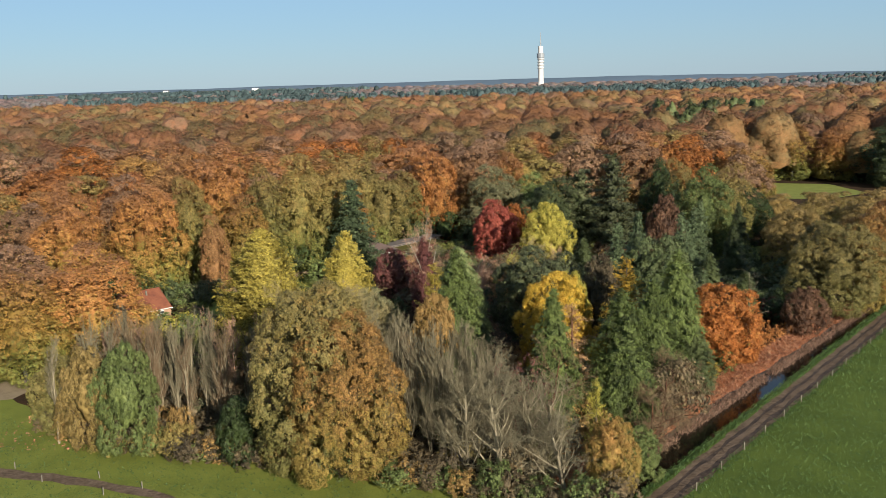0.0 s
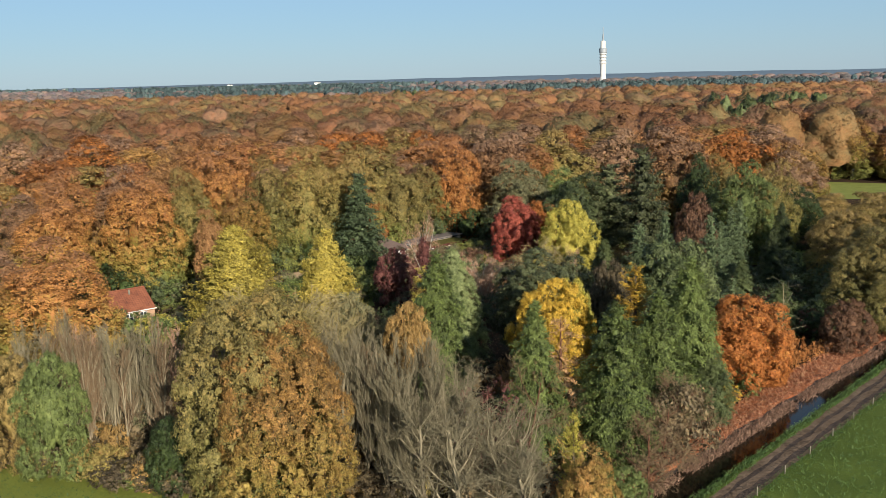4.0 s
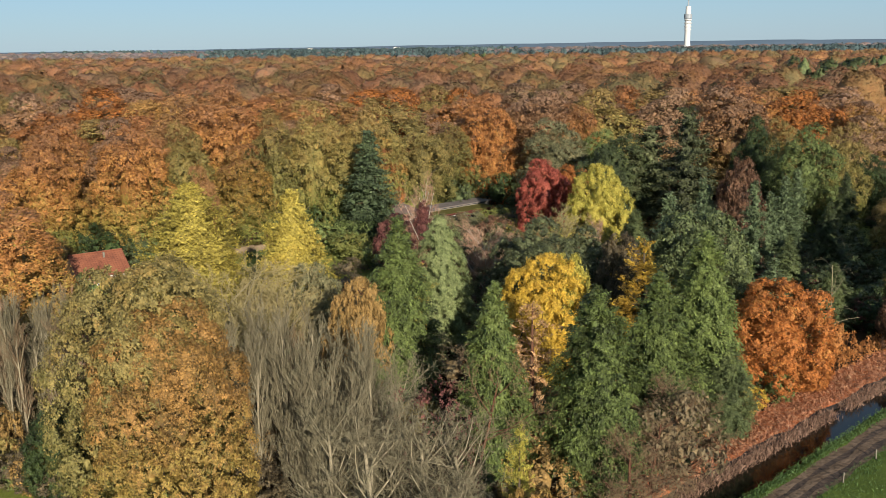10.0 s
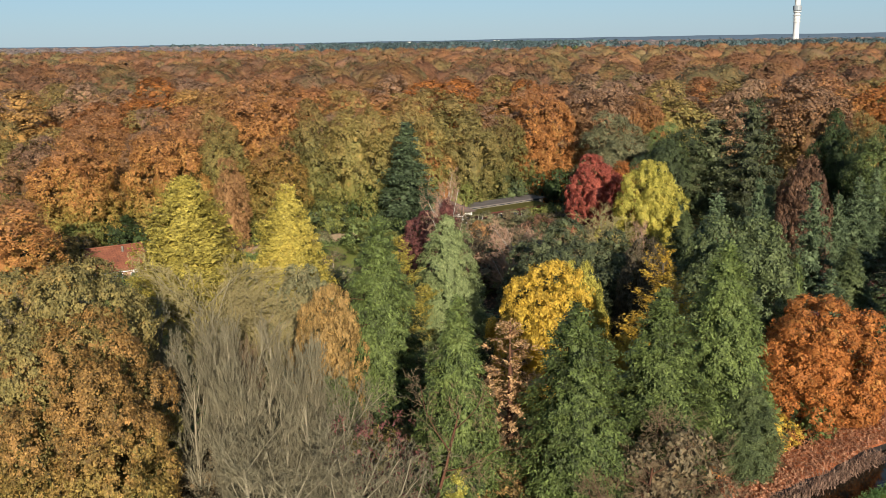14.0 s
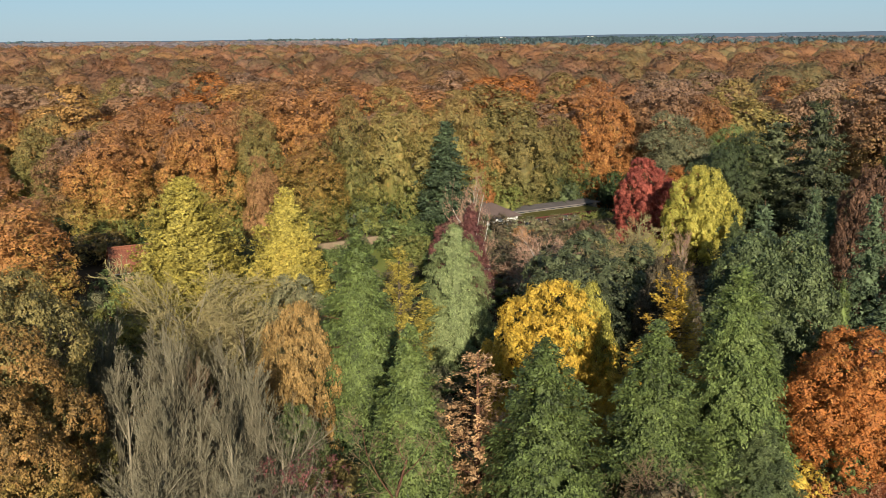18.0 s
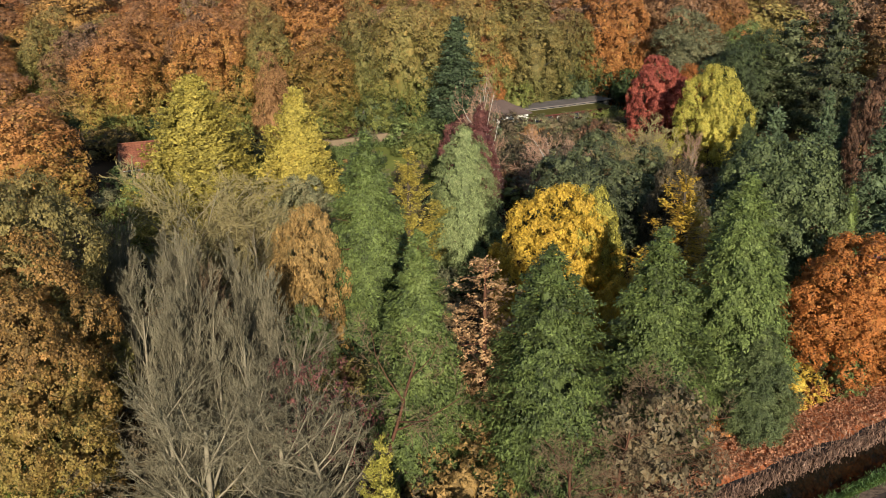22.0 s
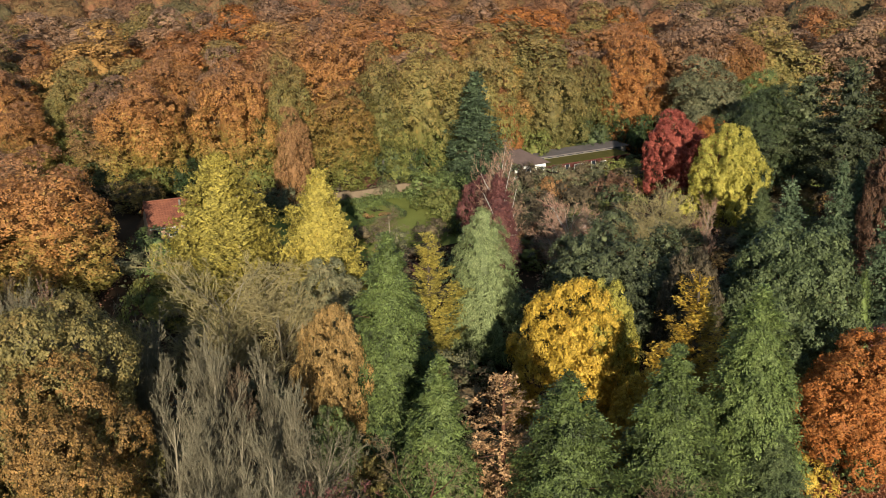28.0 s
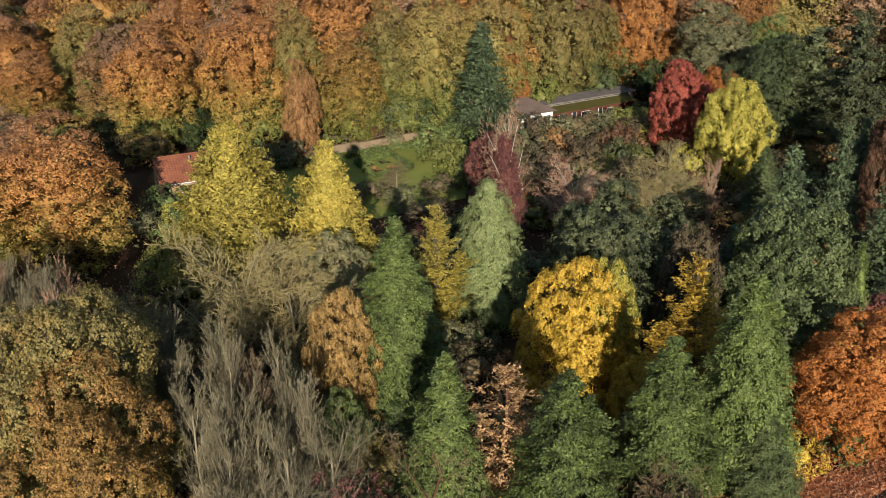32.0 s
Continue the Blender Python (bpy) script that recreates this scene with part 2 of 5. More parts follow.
BARK = {
    "oak": surface("bark_oak", [(52, 44, 34), (84, 72, 56), (112, 98, 78)], 2.0, 0.9),
    "grey": surface("bark_grey", [(104, 96, 78), (150, 138, 112), (176, 162, 134)], 2.5, 0.85),
    "beech": surface("bark_beech", [(60, 58, 50), (92, 90, 78), (116, 114, 100)], 2.0, 0.8),
    "birch": surface("bark_birch", [(150, 142, 128), (206, 198, 184), (226, 220, 208)], 4.0, 0.7),
    "twig": surface("bark_twig", [(82, 75, 57), (128, 118, 92), (168, 158, 128)], 0.6, 0.85, bump=0),
    "twig_brown": surface("bark_twig_brown", [(92, 76, 54), (128, 106, 80), (152, 130, 100)], 0.6, 0.85, bump=0),
    "twig_green": surface("bark_twig_green", [(116, 104, 68), (162, 146, 98), (190, 172, 124)], 0.6, 0.85, bump=0),
    "twig_pink": surface("bark_twig_pink", [(140, 104, 84), (186, 146, 120), (212, 178, 152)], 0.6, 0.85, bump=0),
    "red": surface("bark_red", [(66, 44, 32), (96, 64, 46), (118, 82, 60)], 2.0, 0.9),
}
MAT = {
    "floor": surface("forest_floor", [(34, 26, 18), (56, 42, 28), (78, 56, 36), (96, 68, 42)], 0.25, 0.95, 0.1, 0.6, 6.0),
    "field": surface("field_grass", [(62, 76, 28), (86, 102, 38), (102, 118, 46), (120, 130, 60)], 0.15, 0.9, 0.15, 0.8, 5.0, dist=0.12),
    "meadow": surface("meadow_grass", [(84, 92, 36), (116, 124, 50), (134, 140, 60), (150, 144, 76)], 0.2, 0.9, 0.15, 0.8, 5.0, dist=0.12),
    "lawn": surface("lawn_grass", [(88, 94, 44), (128, 134, 62), (146, 150, 74), (158, 154, 88)], 0.3, 0.9, 0.15, 0.4, 8.0),
    "track": surface("track_mud", [(52, 42, 34), (100, 82, 66), (128, 108, 90), (146, 126, 106)], 0.5, 0.9, 0.1, 0.9, 2.5, dist=0.15),
    "rut": surface("track_rut", [(34, 28, 24), (64, 52, 44), (92, 76, 64), (116, 98, 82)], 0.8, 0.8, 0.2, 0.9, 3.0, dist=0.15),
    "mud": surface("wet_mud", [(26, 22, 18), (44, 36, 30), (62, 52, 42)], 0.6, 0.6, 0.4, 0.8, 3.0),
    "bank": surface("leafy_bank", [(132, 72, 44), (174, 100, 62), (194, 118, 76), (206, 144, 94)], 0.5, 0.9, 0.15, 0.8, 5.0),
    "bed": surface("canal_bed", [(20, 16, 10), (34, 26, 16), (46, 36, 22)], 0.5, 0.9),
    "sand": surface("sandy_yard", [(120, 104, 82), (158, 140, 112), (178, 160, 130)], 0.5, 0.95),
    "tile": surface("roof_tile", [(70, 48, 40), (126, 74, 54), (150, 92, 66), (108, 74, 58)], 0.9, 0.8, 0.25, 0.4, 7.0),
    "brick": surface("pale_brick", [(150, 112, 88), (186, 150, 120), (204, 172, 142)], 1.2, 0.9, 0.15, 0.5, 14.0),
    "wall_brick": surface("garden_wall_brick", [(84, 72, 56), (122, 104, 82), (148, 128, 102), (98, 90, 68)], 0.7, 0.9, 0.15, 0.6, 9.0),
    "white": surface("white_paint", [(196, 192, 182), (216, 212, 204), (226, 224, 218)], 1.5, 0.6, 0.3, 0.1, k=0.9),
    "roof_grey": surface("bitumen_roof", [(92, 84, 80), (124, 114, 108), (144, 134, 126)], 0.6, 0.85, 0.2, 0.3),
    "roof_brown": surface("brown_roof", [(84, 70, 64), (110, 92, 84), (130, 110, 100)], 0.8, 0.85, 0.2, 0.3),
    "moss": surface("mossy_roof", [(66, 64, 30), (92, 88, 40), (108, 98, 50), (94, 80, 52)], 0.9, 0.95, 0.1, 0.6, 6.0),
    "redwood": surface("red_boarding", [(72, 38, 32), (98, 52, 44), (116, 66, 56)], 0.8, 0.75, 0.25, 0.2),
    "dark": surface("dark_opening", [(14, 14, 14), (24, 22, 20), (34, 30, 28)], 1.0, 0.4, 0.4, 0),
    "concrete": surface("tower_concrete", [(196, 194, 188), (220, 218, 212), (232, 230, 226)], 0.05, 0.8, 0.2, 0.1),
    "steel": surface("steel_grey", [(120, 126, 130), (150, 156, 160), (172, 176, 178)], 0.2, 0.5, 0.4, 0),
    "post": surface("weathered_post", [(96, 90, 78), (130, 122, 108), (150, 142, 128)], 3.0, 0.85),
    "teal": surface("teal_cover", [(36, 92, 84), (50, 116, 106), (70, 134, 122)], 1.0, 0.6),
    # blue-grey of the air's haze, painted on in place of the ridge's woods
    "ridge": surface("hazed_ridge", [(112, 128, 142), (122, 138, 152), (130, 146, 158)], 0.004, 1.0, 0.0, 0),
}
wm, wnt, wb = mat_base("canal_water", 0.06, 0.3)
wb.inputs["IOR"].default_value = 1.33
wb.inputs["Base Color"].default_value = lin(22, 20, 14)
wbp = wnt.nodes.new("ShaderNodeBump")
wbp.inputs["Strength"].default_value = 0.05
wnt.links.new(noise_node(wnt, 1.2, 3), wbp.inputs["Height"])
wnt.links.new(wbp.outputs[0], wb.inputs["Normal"])
MAT["water"] = wm
gm, gnt, gb = mat_base("window_glass", 0.05, 0.6)
gb.inputs["Base Color"].default_value = lin(40, 46, 52)
MAT["glass"] = gm


# ---- mesh helpers ----
def mesh_np(name, verts, quads=None, tris=None, mats=(), tint=None):
    """A mesh from numpy arrays of corners and faces."""
    me = bpy.data.meshes.new(name)
    quads = np.zeros((0, 4), np.int32) if quads is None else np.asarray(quads, np.int32)
    tris = np.zeros((0, 3), np.int32) if tris is None else np.asarray(tris, np.int32)
    me.vertices.add(len(verts))
    me.vertices.foreach_set("co", np.asarray(verts, np.float32).ravel())
    loops = np.concatenate([quads.ravel(), tris.ravel()])
    me.loops.add(len(loops))
    me.loops.foreach_set("vertex_index", loops)
    starts = np.concatenate([np.arange(len(quads)) * 4, len(quads) * 4 + np.arange(len(tris)) * 3])
    me.polygons.add(len(starts))
    me.polygons.foreach_set("loop_start", starts.astype(np.int32))
    if tint is not None:
        a = me.attributes.new("tint", "FLOAT", "POINT")
        a.data.foreach_set("value", np.asarray(tint, np.float32))
    for m in mats:
        me.materials.append(m)
    me.update(calc_edges=True)
    me.validate()
    return me


def unit(v):
    return v / np.maximum(np.linalg.norm(v, axis=-1, keepdims=True), 1e-9)


def cards(rng, pos, nrm, size, aspect=0.7, along=None, blades=3, loose=0.3):
    """Leaf sprigs: at each place a few small three-cornered leaves, about square to nrm, longer along 'along'."""
    n = len(pos)
    s0 = np.broadcast_to(np.asarray(size), (n,))
    k = np.repeat(np.arange(n), blades)
    m = len(k)
    s = s0[k] * rng.uniform(0.5, 1.1, m)
    nn = unit(nrm[k] + rng.normal(size=(m, 3)) * loose)
    ref = unit(rng.normal(size=(m, 3))) if along is None else unit(along[k] + rng.normal(size=(m, 3)) * 0.3)
    u = unit(ref - nn * np.sum(ref * nn, axis=1, keepdims=True))
    w = np.cross(nn, u) * (s * 0.42 * min(1.0, aspect * 1.35))[:, None]
    c = pos[k] + rng.normal(size=(m, 3)) * (s0[k] * 0.38)[:, None]
    a = u * (s * 0.55)[:, None]
    v = np.stack([c - a * 0.8 - w, c - a * 0.5 + w, c + a], axis=1).reshape(-1, 3)
    return v, np.arange(3 * m).reshape(-1, 3)


def tubes(p0, p1, r0, r1, sides=3):
    """Tapered limbs from arrays of ends and radii."""
    p0, p1 = np.asarray(p0, float), np.asarray(p1, float)
    n = len(p0)
    d = unit(p1 - p0)
    ref = np.where(np.abs(d[:, 2:3]) > 0.9, np.array([[1.0, 0, 0]]), np.array([[0, 0, 1.0]]))
    u = unit(np.cross(d, ref))
    w = np.cross(d, u)
    out = []
    for p, r in ((p0, r0), (p1, r1)):
        for k in range(sides):
            a = 2 * math.pi * k / sides
            out.append(p + (u * math.cos(a) + w * math.sin(a)) * np.asarray(r)[:, None])
    v = np.stack(out, axis=1).reshape(-1, 3)
    base = np.arange(n)[:, None] * 2 * sides
    q = []
    for k in range(sides):
        k2 = (k + 1) % sides
        q.append(np.concatenate([base + k, base + k2, base + sides + k2, base + sides + k], axis=1))
    return v, np.concatenate(q)


def join(parts):
    vs, qs, off = [], [], 0
    for v, q in parts:
        vs.append(v)
        qs.append(q + off)
        off += len(v)
    return np.concatenate(vs), np.concatenate(qs)


def blobs(rng, c, rad, around=7, up=4, rough=0.16):
    """Uneven rounded masses inside a crown, as three-cornered faces."""
    n = len(c)
    j, i = np.meshgrid(np.arange(up + 1), np.arange(around), indexing="ij")
    el = -1.5 + 3.0 * j / up
    az = 2 * math.pi * i / around + (j % 2) * math.pi / around
    base = np.stack([np.cos(az) * np.cos(el), np.sin(az) * np.cos(el), np.sin(el)], -1).reshape(-1, 3)
    nv = len(base)
    v = base[None] * rng.uniform(1 - rough, 1 + rough, (n, nv, 1)) * np.asarray(rad).reshape(n, 1, -1) + c[:, None, :]
    f = []
    for jj in range(up):
        for ii in range(around):
            a, b = jj * around + ii, jj * around + (ii + 1) % around
            f += [(a, b, b + around), (a, b + around, a + around)]
    return v.reshape(-1, 3), (np.arange(n)[:, None, None] * nv + np.array(f)[None]).reshape(-1, 3)


def limb(rng, pts, r0, r1, sides=6):
    """A bent tapered limb through some points."""
    pts = np.asarray(pts, float)
    r = np.linspace(r0, r1, len(pts))
    return tubes(pts[:-1], pts[1:], r[:-1], r[1:], sides)


# ---- tree kinds: each returns (wood corners, wood faces, leaf corners, leaf faces) for a tree of height 1 m to scale ----
def tufts(rng, pos, nrm, rad, per, leaf, blades=3):
    """Tufts of leaves: at each place a small dome of sprigs that faces nrm."""
    k = np.repeat(np.arange(len(pos)), per)
    d = unit(rng.normal(size=(len(k), 3)) + nrm[k] * 1.0 + np.array([0, 0, 0.3]))
    p = pos[k] + d * (rad[k] * rng.uniform(0.5, 1.0, len(k)))[:, None]
    return cards(rng, p, unit(d + nrm[k] * 0.5 + rng.normal(size=d.shape) * 0.18), leaf, blades=blades, loose=0.22)


def broadleaf(seed, h, r, n, leaf, base=0.18, lumps=34, lump=0.36, top=0.0, limbs=9, per=6, tuft=0.55, blades=3, core=0.2, cut=(7, 5), full=0.4, out=(0.56, 0.94), loose=0.14, inner=True):
    """A rounded crown of lumps, each clothed in tufts of leaves, on limbs. top: how far the crown narrows upwards; n: tufts."""
    rng = np.random.default_rng(seed)
    zc, hz = h * (base + 1) / 2, h * (1 - base) / 2
    i = np.arange(lumps) + 0.5
    ph = np.arccos(1 - 2 * i / lumps)
    th = math.pi * (1 + 5 ** 0.5) * i + rng.uniform(0, 0.8, lumps)
    rho = np.where(np.cos(ph) < 0, np.sin(ph) ** full, np.sin(ph) ** 0.85)
    d = np.stack([np.cos(th) * rho, np.sin(th) * rho, np.cos(ph)], 1)
    k = rng.uniform(*out, (lumps, 1)) * (1 + 0.12 * np.sin(2.3 * th + seed) * np.sin(ph * 2))[:, None]
    c = d * k * np.array([[r, r, hz]])
    taper = 1 - top * np.clip(c[:, 2:3] / hz, 0, 1)
    c[:, :2] *= taper
    c[:, 2] += zc
    rad = r * lump * rng.uniform(0.65, 1.25, lumps)
    c[:, 2] = np.clip(c[:, 2], rad * 0.4, h - rad * 0.8)
    m = n * 4
    b = rng.choice(lumps, m, p=rad ** 2 / np.sum(rad ** 2))
    dd = unit(rng.normal(size=(m, 3)) + np.array([[0, 0, 0.3]]) + d[b] * 0.7)
    pos = c[b] + dd * (rad[b] * rng.uniform(0.9, 1.0 + loose, m))[:, None]
    keep = pos[:, 2] > 0.1
    for j in range(lumps):
        q = np.sum(((pos - c[j]) / (rad[j] * 0.93)) ** 2, axis=1)
        keep &= (q > 1) | (b == j)
    pos, dd, b = pos[keep][:n], dd[keep][:n], b[keep][:n]
    size = tuft * rng.uniform(0.6, 1.25, len(pos))
    parts = [tufts(rng, pos, dd, size, per, leaf, blades)]
    if core:
        parts.append(blobs(rng, c, rad * core, cut[0], cut[1], 0.3))
    if inner:
        parts.append(blobs(rng, np.array([[0, 0, zc]]), np.array([[r * 0.4, r * 0.4, hz * 0.5]]), 14, 10, 0.18))
    wood = [limb(rng, [(0, 0, -0.3), (0.02 * h * rng.normal(), 0.02 * h * rng.normal(), h * 0.3), (0, 0, h * 0.62)], h * 0.013 + 0.05, h * 0.006, 7)]
    for j in rng.choice(lumps, limbs, replace=False):
        z0 = h * rng.uniform(0.2, 0.5)
        e = c[j] * 0.95
        e[2] = c[j][2]
        mid = np.array([e[0] * 0.5, e[1] * 0.5, (z0 + e[2]) / 2 - 0.03 * h])
        wood.append(limb(rng, [(0, 0, z0), mid, e], h * 0.006 + 0.02, 0.03, 4))
    return join(wood), join(parts)


def feathered(seed, h, r, tips, per, leaf, profile=0.75, base=0.02, rise=0.0, droop=0.3, length=1.1, shell=0.7, aspect=0.45, lobes=0.1, foot=0.35, fan=0.24, blades=3, face=(0.8, 0.7)):
    """A cone or plume of overlapping sprays round one stem. rise: how steeply the sprays go up; droop: how far their tips hang."""
    rng = np.random.default_rng(seed)
    u = rng.uniform(0, 1, tips * 4)
    wide = lambda q: (1 - q) ** profile * (1 - foot * np.exp(-q * 9))
    u = u[rng.uniform(0, 1, len(u)) < wide(u) + 0.07][:tips]
    n = len(u)
    az = rng.uniform(0, 2 * math.pi, n)
    rr = r * (wide(u) + 0.02) * (1 + lobes * np.sin(az * 3 + seed + u * 7) + lobes * 0.7 * np.sin(az * 5 - u * 19 + seed)) * rng.uniform(0.7, 1.12, n)
    z = h * (base + (1 - base) * u)
    out = np.stack([np.cos(az), np.sin(az), np.zeros(n)], 1)
    d = out * 1.0
    d[:, 2] = rise + 1.1 * u ** 4 - droop * rng.uniform(0.4, 1.5, n)
    d = unit(d)
    L = length * (0.45 + 0.6 * (1 - u)) * rng.uniform(0.7, 1.3, n)
    tip = out * rr[:, None]
    tip[:, 2] = np.minimum(z + rise * 0.4, h * 1.0)
    k = np.repeat(np.arange(n), per)
    m = len(k)
    sd = unit(np.cross(d, np.array([[0, 0, 1.0]])))
    up = np.cross(sd, d)
    s = rng.uniform(0, 1, m) ** 0.8
    p = tip[k] - d[k] * (L[k] * s)[:, None] + sd[k] * (rng.normal(size=m) * fan * L[k] * (0.3 + s))[:, None] + up[k] * (rng.normal(size=m) * 0.07 * L[k] + 0.18 * L[k] * s * (1 - s))[:, None]
    p[:, 2] = np.clip(p[:, 2], 0.05, h)
    nrm = unit(up[k] * face[0] + out[k] * face[1] + rng.normal(size=(m, 3)) * 0.25)
    parts = [cards(rng, p, nrm, leaf, aspect, unit(d[k] + sd[k] * rng.normal(size=(m, 1)) * 0.4), blades)]
    if shell:
        f = np.linspace(0.0, 0.96, 15)
        ring, nr = 16, len(f)
        aa = np.arange(ring) * 2 * math.pi / ring
        rad = r * wide(f)[:, None] * shell * rng.uniform(0.85, 1.1, (nr, ring)) * (1 + lobes * np.sin(aa * 3 + seed + f[:, None] * 7))
        zz = np.broadcast_to((h * (base + (1 - base) * f) * 0.97)[:, None], rad.shape)
        v = np.stack([np.cos(aa) * rad, np.sin(aa) * rad, zz], -1).reshape(-1, 3)
        a = (np.arange(nr - 1)[:, None] * ring + np.arange(ring)[None]).ravel()
        b = (np.arange(nr - 1)[:, None] * ring + (np.arange(ring)[None] + 1) % ring).ravel()
        parts.append((v, np.concatenate([np.stack([a, b, b + ring], 1), np.stack([a, b + ring, a + ring], 1)])))
    wood = [limb(rng, [(0, 0, -0.3), (0, 0, h * 0.5), (0, 0, h * 0.99)], h * 0.016 + 0.05, 0.03, 6)]
    pick = rng.choice(n, min(n, 60), replace=False)
    p0 = np.stack([np.zeros(len(pick)), np.zeros(len(pick)), np.maximum(z[pick] - 0.25 * rr[pick], 0.2)], 1)
    wood.append(tubes(p0, tip[pick] - d[pick] * 0.1, 0.01 * rr[pick] + 0.025, np.full(len(pick), 0.012), 3))
    return join(wood), join(parts)


def spired(seed, h, r, n, leaf, branches, angle=0.0, droop=0.25, profile=0.8, base=0.06, spread=0.16, aspect=0.6, flat=0.6, layers=0, stem=True, along_branch=True, gap=0.0, solid=0.33):
    """A tree of one stem with side branches clothed in sprays; radius falls upwards by 'profile'."""
    rng = np.random.default_rng(seed)
    u = rng.uniform(0, 1, branches) ** 1.25
    if layers:
        u = (np.floor(u * layers) + rng.uniform(0.2, 0.5, branches)) / layers
    z0 = h * (base + (0.97 - base) * u)
    az = rng.uniform(0, 2 * math.pi, branches)
    if gap:
        lob = np.sin(az * 3 + seed) * np.sin(u * 9 + seed)
        keep = lob < 1 - gap
        u, z0, az = u[keep], z0[keep], az[keep]
    nb = len(u)
    length = r * ((1 - u) ** profile * (1 - 0.25 * np.exp(-u * 9)) + 0.05) * rng.uniform(0.78, 1.12, nb)
    out = np.stack([np.cos(az), np.sin(az), np.zeros(nb)], 1)
    ang = angle + rng.normal(0, 0.1, nb) + 0.5 * u ** 3
    wgt = length ** 1.3 + 0.1 * r
    b = rng.choice(nb, n, p=wgt / wgt.sum())
    s = rng.uniform(0.12, 1.0, n) ** 0.62
    L = length[b]
    pos = out[b] * (s * L * np.cos(ang[b]))[:, None]
    pos[:, 2] += z0[b] + s * L * np.sin(ang[b]) - droop * L * s ** 2
    wide = spread * L * (1.15 - 0.75 * s) + 0.06
    pos += rng.normal(size=(n, 3)) * wide[:, None] * np.array([[1, 1, 0.5]])
    pos[:, 2] = np.clip(pos[:, 2], 0.05, h)
    nrm = unit(out[b] * (1 - flat) + np.array([[0, 0, 1.0]]) * flat + rng.normal(size=(n, 3)) * 0.34)
    tip = out[b] * np.cos(ang[b])[:, None]
    tip[:, 2] = np.sin(ang[b]) - 2 * droop * s
    lv = cards(rng, pos, nrm, leaf, aspect, unit(tip + rng.normal(size=(n, 3)) * 0.25) if along_branch else None)
    core = np.linspace(base * h, h * 0.93, max(12, n // 14))
    cr = r * (1 - core / h) ** profile * 0.36
    cp = np.stack([rng.normal(size=len(core)) * cr, rng.normal(size=len(core)) * cr, core], 1)
    parts = [lv, cards(rng, cp, unit(rng.normal(size=cp.shape)), leaf * 1.4, 1.0)]
    if solid:
        k = 26
        f = np.linspace(0.03, 0.9, k)
        rr = r * (1 - f) ** profile * solid
        th = np.arange(k) * 2.4
        c = np.stack([np.cos(th) * rr * 0.45, np.sin(th) * rr * 0.45, h * (base + (0.97 - base) * f)], 1)
        parts.append(blobs(rng, c, np.stack([rr * 0.75, rr * 0.75, np.maximum(rr * 0.6, h * 0.035)], 1), 8, 4, 0.22))
    wood = []
    if stem:
        wood.append(limb(rng, [(0, 0, -0.3), (0, 0, h * 0.5), (0, 0, h * 0.985)], h * 0.016 + 0.05, 0.02, 6))
        pick = rng.choice(nb, min(nb, 46), replace=False)
        p0 = np.stack([np.zeros(len(pick)), np.zeros(len(pick)), z0[pick]], 1)
        p1 = p0 + out[pick] * (length[pick] * 0.85)[:, None]
        p1[:, 2] += length[pick] * (np.sin(ang[pick]) - droop * 0.7)
        wood.append(tubes(p0, p1, 0.012 * length[pick] + 0.03, np.full(len(pick), 0.012), 3))
    return join(wood), join(parts)


def bare(seed, h, spread=0.5, up=0.12, split=(3, 2, 3, 2), thick=0.016, lean=(0, 0), first=0.25, reach=0.62, twig=0.013, wild=1.0):
    """A leafless tree: stem, limbs, branches and twigs."""
    rng = np.random.default_rng(seed)
    segs = []

    def grow(p, d, length, rad, lev):
        steps = (6, 3, 2, 2, 1)[lev]
        for i in range(steps):
            d = d + rng.normal(0, wild * (0.05, 0.16, 0.2, 0.24, 0.2)[lev], 3) + np.array([0, 0, up])
            d /= np.linalg.norm(d)
            q = p + d * length / steps
            r1 = rad * (0.84 if lev == 0 else 0.74)
            segs.append((p, q, rad, r1, lev))
            if lev < len(split) and not (lev == 0 and (i + 1) / steps < first):
                for _ in range(split[lev]):
                    side = rng.normal(size=3)
                    side -= d * np.dot(side, d)
                    side /= np.linalg.norm(side)
                    c = d * (1 - spread) + side * spread
                    f = rng.uniform(0.5, 0.8) * (1 - 0.35 * i / steps)
                    grow(p + (q - p) * rng.uniform(0.3, 1.0), c / np.linalg.norm(c), length * f * (reach if lev == 0 else 0.7), r1 * 0.55, lev + 1)
            p, rad = q, r1

    d0 = np.array([lean[0], lean[1], 1.0])
    grow(np.array([0, 0, -0.2]), d0 / np.linalg.norm(d0), h * 0.82, h * thick, 0)
    p0, p1, r0, r1, lv = (np.array([s[k] for s in segs]) for k in range(5))
    k = h / max(p1[:, 2].max(), 0.1)
    p0, p1 = p0 * k, p1 * k
    fat, fine = lv < 2, lv >= 4
    mid = ~fat & ~fine
    wood = tubes(p0[fat], p1[fat], r0[fat], r1[fat], 5)
    crown = [tubes(p0[mid], p1[mid], np.maximum(r0[mid], twig), np.maximum(r1[mid], twig * 0.8), 3)]
    if fine.any():
        a, b = p0[fine], p1[fine]
        side = unit(np.cross(b - a, rng.normal(size=a.shape))) * twig
        v = np.stack([a - side, a + side, b + side * 0.5, b - side * 0.5], 1).reshape(-1, 3)
        crown.append((v, np.arange(len(v)).reshape(-1, 4)))
    return wood, join(crown)


def leaf_mesh(name, v, f, material, tint=None):
    return mesh_np(name, v, f if f.shape[1] == 4 else None, f if f.shape[1] == 3 else None, [material], tint)


KIND = {}


